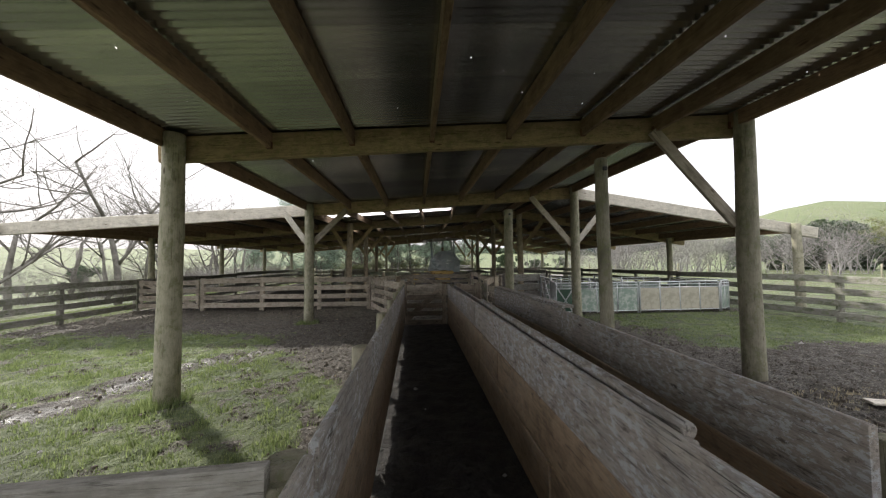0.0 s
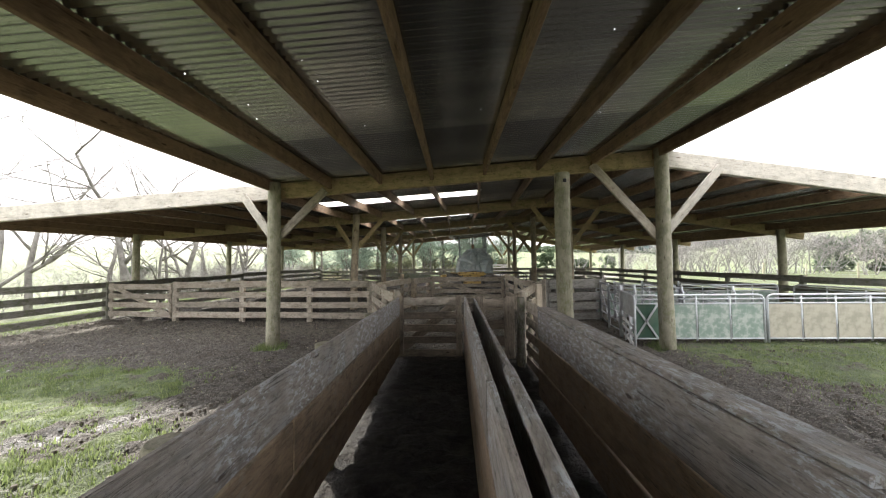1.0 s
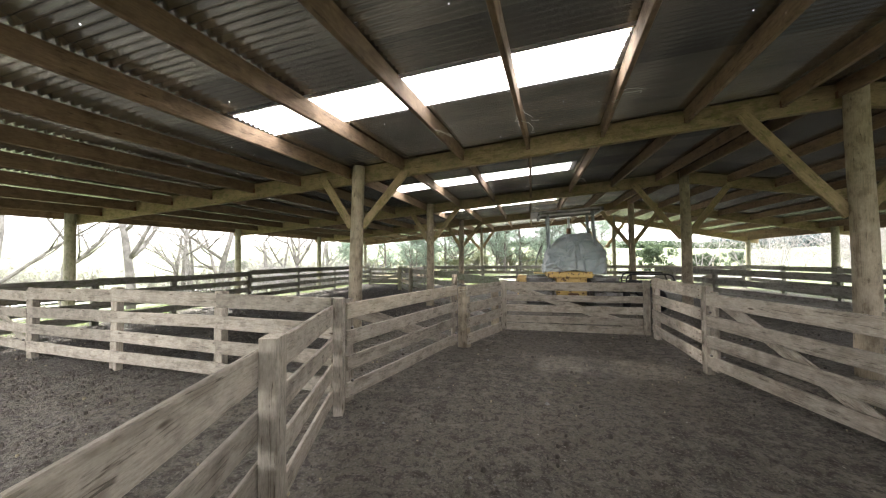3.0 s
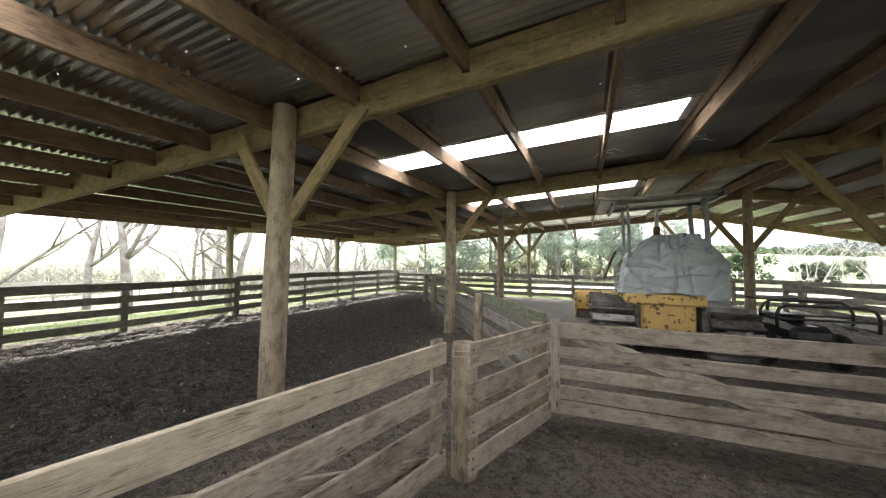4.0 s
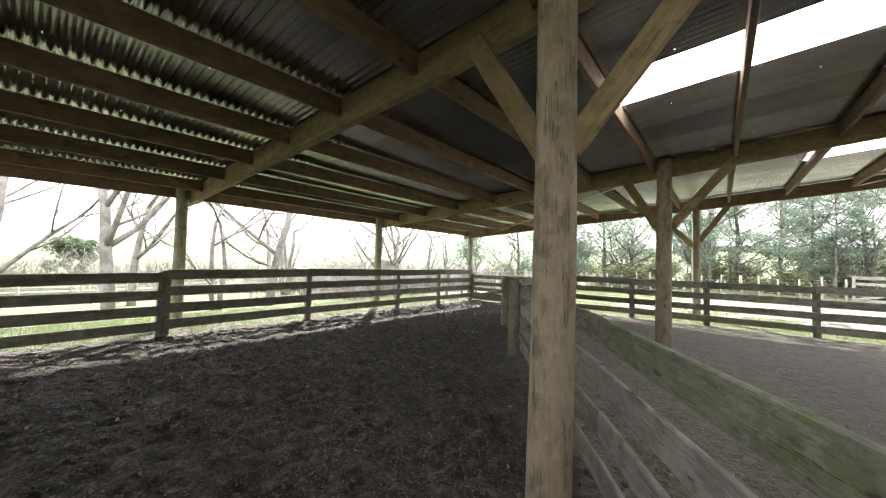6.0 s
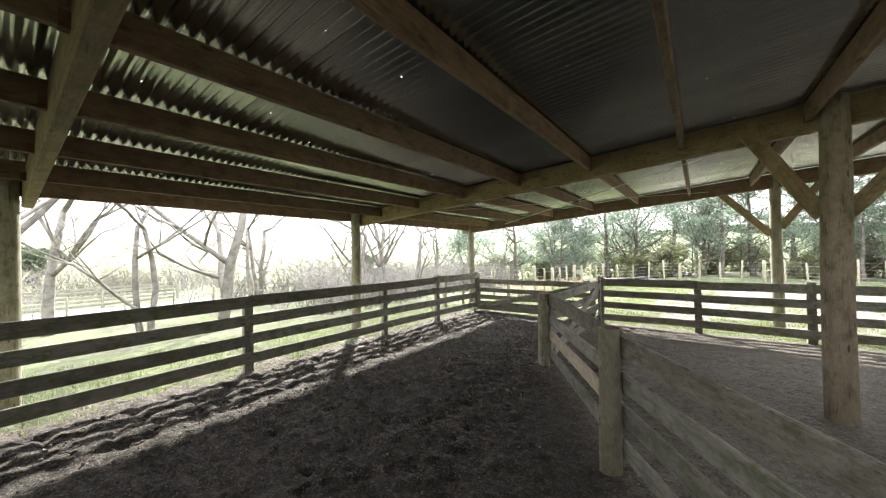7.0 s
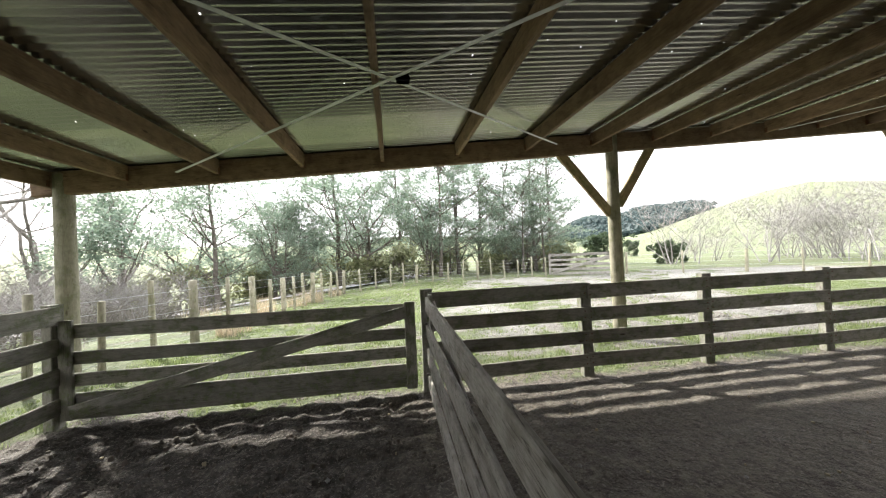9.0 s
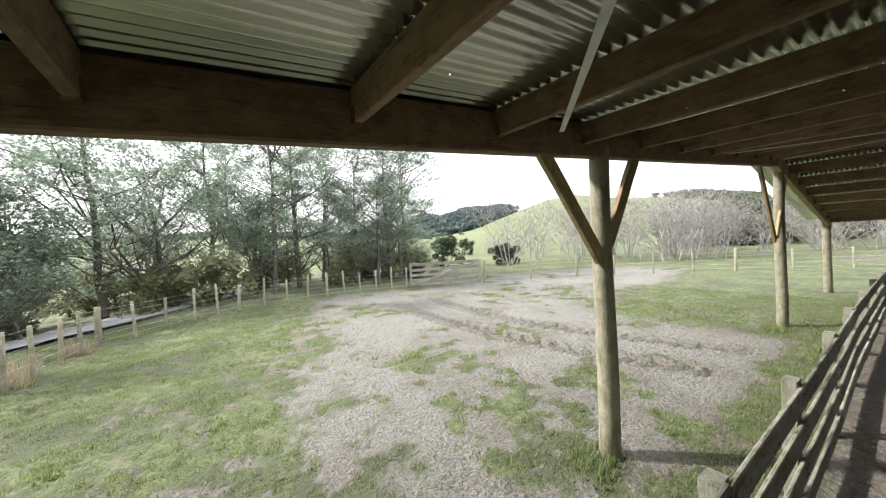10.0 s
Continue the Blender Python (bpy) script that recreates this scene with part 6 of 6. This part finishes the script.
board_gate("grey field gate with crossed boards", (2.75, 41.1), (6.3, 39.7), WOOD_GREY, 1.25, ((1.1, 1.25), (0.82, 0.95), (0.56, 0.69), (0.30, 0.43), (0.06, 0.18)), 1)
rail_fence("dark railed stock yard fence beyond the creek", [(-34.0, 10.0), (-33.0, 14.0), (-32.5, 18.0), (-33.0, 22.0), (-34.0, 26.0)], WOOD_RAIL, "far yard fence")
rail_fence("dark railed stock yard fence beyond the creek", [(-37.0, 10.0), (-36.0, 15.0), (-36.0, 20.0), (-37.0, 26.0)], WOOD_RAIL, "far yard fence")
rv, rf = [], []
road_pts = [(-3, 52), (-8, 45.6), (-12.6, 42.2), (-17.5, 40.6), (-24, 36.5), (-29, 30), (-30, 20), (-31, 8), (-34, -6), (-40, -20)]
for i, (x, y) in enumerate(road_pts):
    a, b = Vector(road_pts[max(i - 1, 0)]), Vector(road_pts[min(i + 1, len(road_pts) - 1)])
    d = (b - a).normalized()
    for q in range(0, 3):
        xx, yy = x - d.y * (q - 1) * 1.6, y + d.x * (q - 1) * 1.6
        rv.append((xx, yy, gz(xx, yy) + 0.10))
for i in range(len(road_pts) - 1):
    for q in range(2):
        a = i * 3 + q
        rf.append((a, a + 1, a + 4, a + 3))
tagged(new("road", mesh_of("road", rv, rf, ROAD_GRAVEL)), "pale grey gravel road beyond the creek", "road", "", "structure")

# ---- grass, straw, stones ----
def blades(name, label, mat, n, region, h0, h1, want, seed, wide=1.0):
    """Tufts of blades where the turf is, in one mesh."""
    r = np.random.RandomState(seed)
    x0, x1, y0, y1 = region
    x, y = r.uniform(x0, x1, n * 4), r.uniform(y0, y1, n * 4)
    g, _, dry = zones(x, y)
    keep = (r.uniform(0, 1, n * 4) < want(x, y, g, dry))
    x, y = x[keep][:n], y[keep][:n]
    z = base_height(x, y)
    v, f = [], []
    for i in range(len(x)):
        k = 3
        for _ in range(k):
            a = r.uniform(0, 6.283)
            hh, w, lean = r.uniform(h0, h1), wide * r.uniform(0.004, 0.009), r.uniform(0.1, 0.9)
            bx, by = x[i] + r.normal(0, 0.018), y[i] + r.normal(0, 0.018)
            ca, sa = math.cos(a), math.sin(a)
            q = len(v)
            v += [(bx - w * sa, by + w * ca, z[i] - 0.02), (bx + w * sa, by - w * ca, z[i] - 0.02), (bx + ca * hh * lean, by + sa * hh * lean, z[i] + hh)]
            f.append((q, q + 1, q + 2))
    tagged(new(name, mesh_of(name, v, f, mat)), label, "grass", "", "stuff")


blades("grass", "short green pasture grass on the front paddock", GRASS, 40000, (-9.2, -1.0, 0.6, 8.6), 0.010, 0.032, lambda x, y, g, d: g, 1)
blades("grass", "green grass strip by the hurdles", GRASS, 8000, (3.6, 9.3, 4.6, 9.0), 0.012, 0.045, lambda x, y, g, d: g, 2)
blades("grass", "patchy grass over the north yard", GRASS, 60000, (-10.0, 9.0, 26.5, 42.0), 0.012, 0.040, lambda x, y, g, d: g * (1 - 0.4 * d) * (0.25 + 0.75 * smooth(0.42, 0.6, fbm(x / 0.4, y / 0.4, 71, 2))), 3, 1.4)
blades("grass", "rank grass along the outer fence line", GRASS, 14000, (-12.5, -9.2, 6.0, 27.0), 0.02, 0.08, lambda x, y, g, d: g, 4)
blades("grass", "short grass along the end fence line", GRASS, 4000, (-9.0, 9.0, 26.4, 27.2), 0.015, 0.05, lambda x, y, g, d: g, 5)
for px, py in ((LX, 3.7), (LX, 8.5), (RX, 8.5), (LX, 27.7), (RX, 27.7)):
    blades("grass", "tuft of rank grass at a post foot", GRASS, 160, (px - 0.24, px + 0.24, py - 0.26, py + 0.2), 0.03, 0.13, lambda x, y, g, d: 0.9 + 0 * x, 6)


blades("grass", "scattered clumps of longer grass in the north yard", GRASS, 9000, (-9.6, 6.0, 26.7, 37.0), 0.04, 0.085, lambda x, y, g, d: smooth(0.25, 0.8, g) * smooth(0.52, 0.64, fbm(x / 0.22, y / 0.22, 73, 2)), 7, 1.2)
blades("grass", "scattered clumps of longer grass on the front paddock", GRASS, 7000, (-8.5, -1.0, 1.0, 8.0), 0.03, 0.07, lambda x, y, g, d: smooth(0.25, 0.8, g) * smooth(0.52, 0.64, fbm(x / 0.22, y / 0.22, 74, 2)), 9, 1.2)


DRY_GRASS = leaf_material("dry_tan_grass", (0.28, 0.23, 0.15), (0.44, 0.38, 0.27))
for px, py in ((-9.3, 30.2), (-9.5, 32.4), (-9.2, 34.6), (-8.9, 35.6), (-9.1, 36.4), (-8.6, 38.2), (-9.9, 33.6), (-10.3, 31.2)):
    blades("dry_grass_tuft", "tuft of tall dry tan grass at the wire fence", DRY_GRASS, 80, (px - 0.3, px + 0.3, py - 0.3, py + 0.3), 0.15, 0.6, lambda x, y, g, d: 0.9 + 0 * x, int(py * 10))


def scatter_stones():
    r = random.Random(4)
    v, f = [], []
    for k in range(420):
        x, y = r.uniform(-9, 9), r.uniform(1, 26)
        s = r.uniform(0.008, 0.028) * (2.2 if r.random() < 0.03 else 1)
        z = gz(x, y) + 0.3 * s
        n = len(v)
        for d in ((1, 0, 0), (0, 1, 0), (-1, 0, 0), (0, -1, 0), (0, 0, 0.8), (0, 0, -0.8)):
            v.append((x + d[0] * s * r.uniform(0.7, 1.3), y + d[1] * s * r.uniform(0.7, 1.3), z + d[2] * s))
        for i in range(4):
            f += [(n + i, n + (i + 1) % 4, n + 4), (n + (i + 1) % 4, n + i, n + 5)]
    tagged(new("stones", mesh_of("stones", v, f, STONE)), "small pale stones strewn over the mud", "stones", "", "stuff")


scatter_stones()


def crumbs(name, label, mat, n, s0, s1, seed, flat=0.7):
    """Loose crumbs of soil, dung or straw over the pens, one mesh."""
    r = np.random.RandomState(seed)
    v, f = [], []
    x, y = r.uniform(-9, 6, n), 0.8 + 25.5 * r.uniform(0, 1, n)
    g, _, _ = zones(x, y)
    z = base_height(x, y)
    for i in range(n):
        if g[i] > 0.6 or (-0.65 < x[i] < 1.6 and y[i] < 8.0) or (s1 > 0.02 and x[i] > -2.5 and y[i] > 9 and r.uniform() < 0.8) or (s1 > 0.02 and x[i] > -5.7 and y[i] > 18.6 and r.uniform() < 2):
            continue
        s = s0 + (s1 - s0) * r.uniform() ** 2.5
        q = len(v)
        a = r.uniform(0, 6.283)
        hh = s * flat * r.uniform(0.7, 1.3)
        for ring, zz in ((1.0, -0.35 * s), (0.78, 0.012 + 0.62 * hh)):
            for k in range(5):
                rr = s * ring * r.uniform(0.8, 1.2)
                v.append((x[i] + rr * math.cos(a + 1.257 * k), y[i] + rr * math.sin(a + 1.257 * k), z[i] + zz))
        v.append((x[i] + r.uniform(-0.2, 0.2) * s, y[i] + r.uniform(-0.2, 0.2) * s, z[i] + 0.012 + hh))
        for k in range(5):
            k2 = (k + 1) % 5
            f += [(q + k, q + k2, q + 5 + k2, q + 5 + k), (q + 5 + k, q + 5 + k2, q + 10)]
    tagged(new(name, mesh_of(name, v, f, mat)), label, "debris", "", "stuff")


SOIL = plain("crumbly_soil", (0.135, 0.116, 0.093), 0.95, 0.0, (0.07, 0.06, 0.048), 1.2, 0.01)
crumbs("soil_clods", "loose dark clods trodden up in the pens", SOIL, 30000, 0.006, 0.022, 21, 0.6)
crumbs("dung_straw_bits", "pale scraps of straw and wool in the mud", STRAW, 900, 0.006, 0.018, 22, 0.2)
t = thing("timber_offcut", (4.55, 2.75, 0.03), "broken grey board lying on the mud", "board")
timber("board", t, (4.2, 2.95, 0.04), (5.0, 2.65, 0.05), 0.13, 0.025, WOOD_PALE)
for px, py, s in ((4.9, 1.9, 0.14), (5.15, 2.05, 0.10), (4.75, 1.75, 0.09)):
    bm = bmesh.new()
    bmesh.ops.create_icosphere(bm, subdivisions=2, radius=s)
    for vv in bm.verts:
        vv.co *= 1 + 0.25 * noise.noise(vv.co * 9 + Vector((px, py, 0)))
        vv.co.z *= 0.6
    me = bpy.data.meshes.new("rock")
    bm.to_mesh(me)
    bm.free()
    me.materials.append(STONE)
    tagged(part("rock", me, pose(px, py, 0.05), None), "grey broken rock lying beside the race", "rock", "rocks by the race")
blades("straw", "dry straw strewn beside the race", STRAW, 900, (3.6, 5.6, 1.6, 3.4), 0.004, 0.02, lambda x, y, g, d: 0.8 + 0 * x, 8)
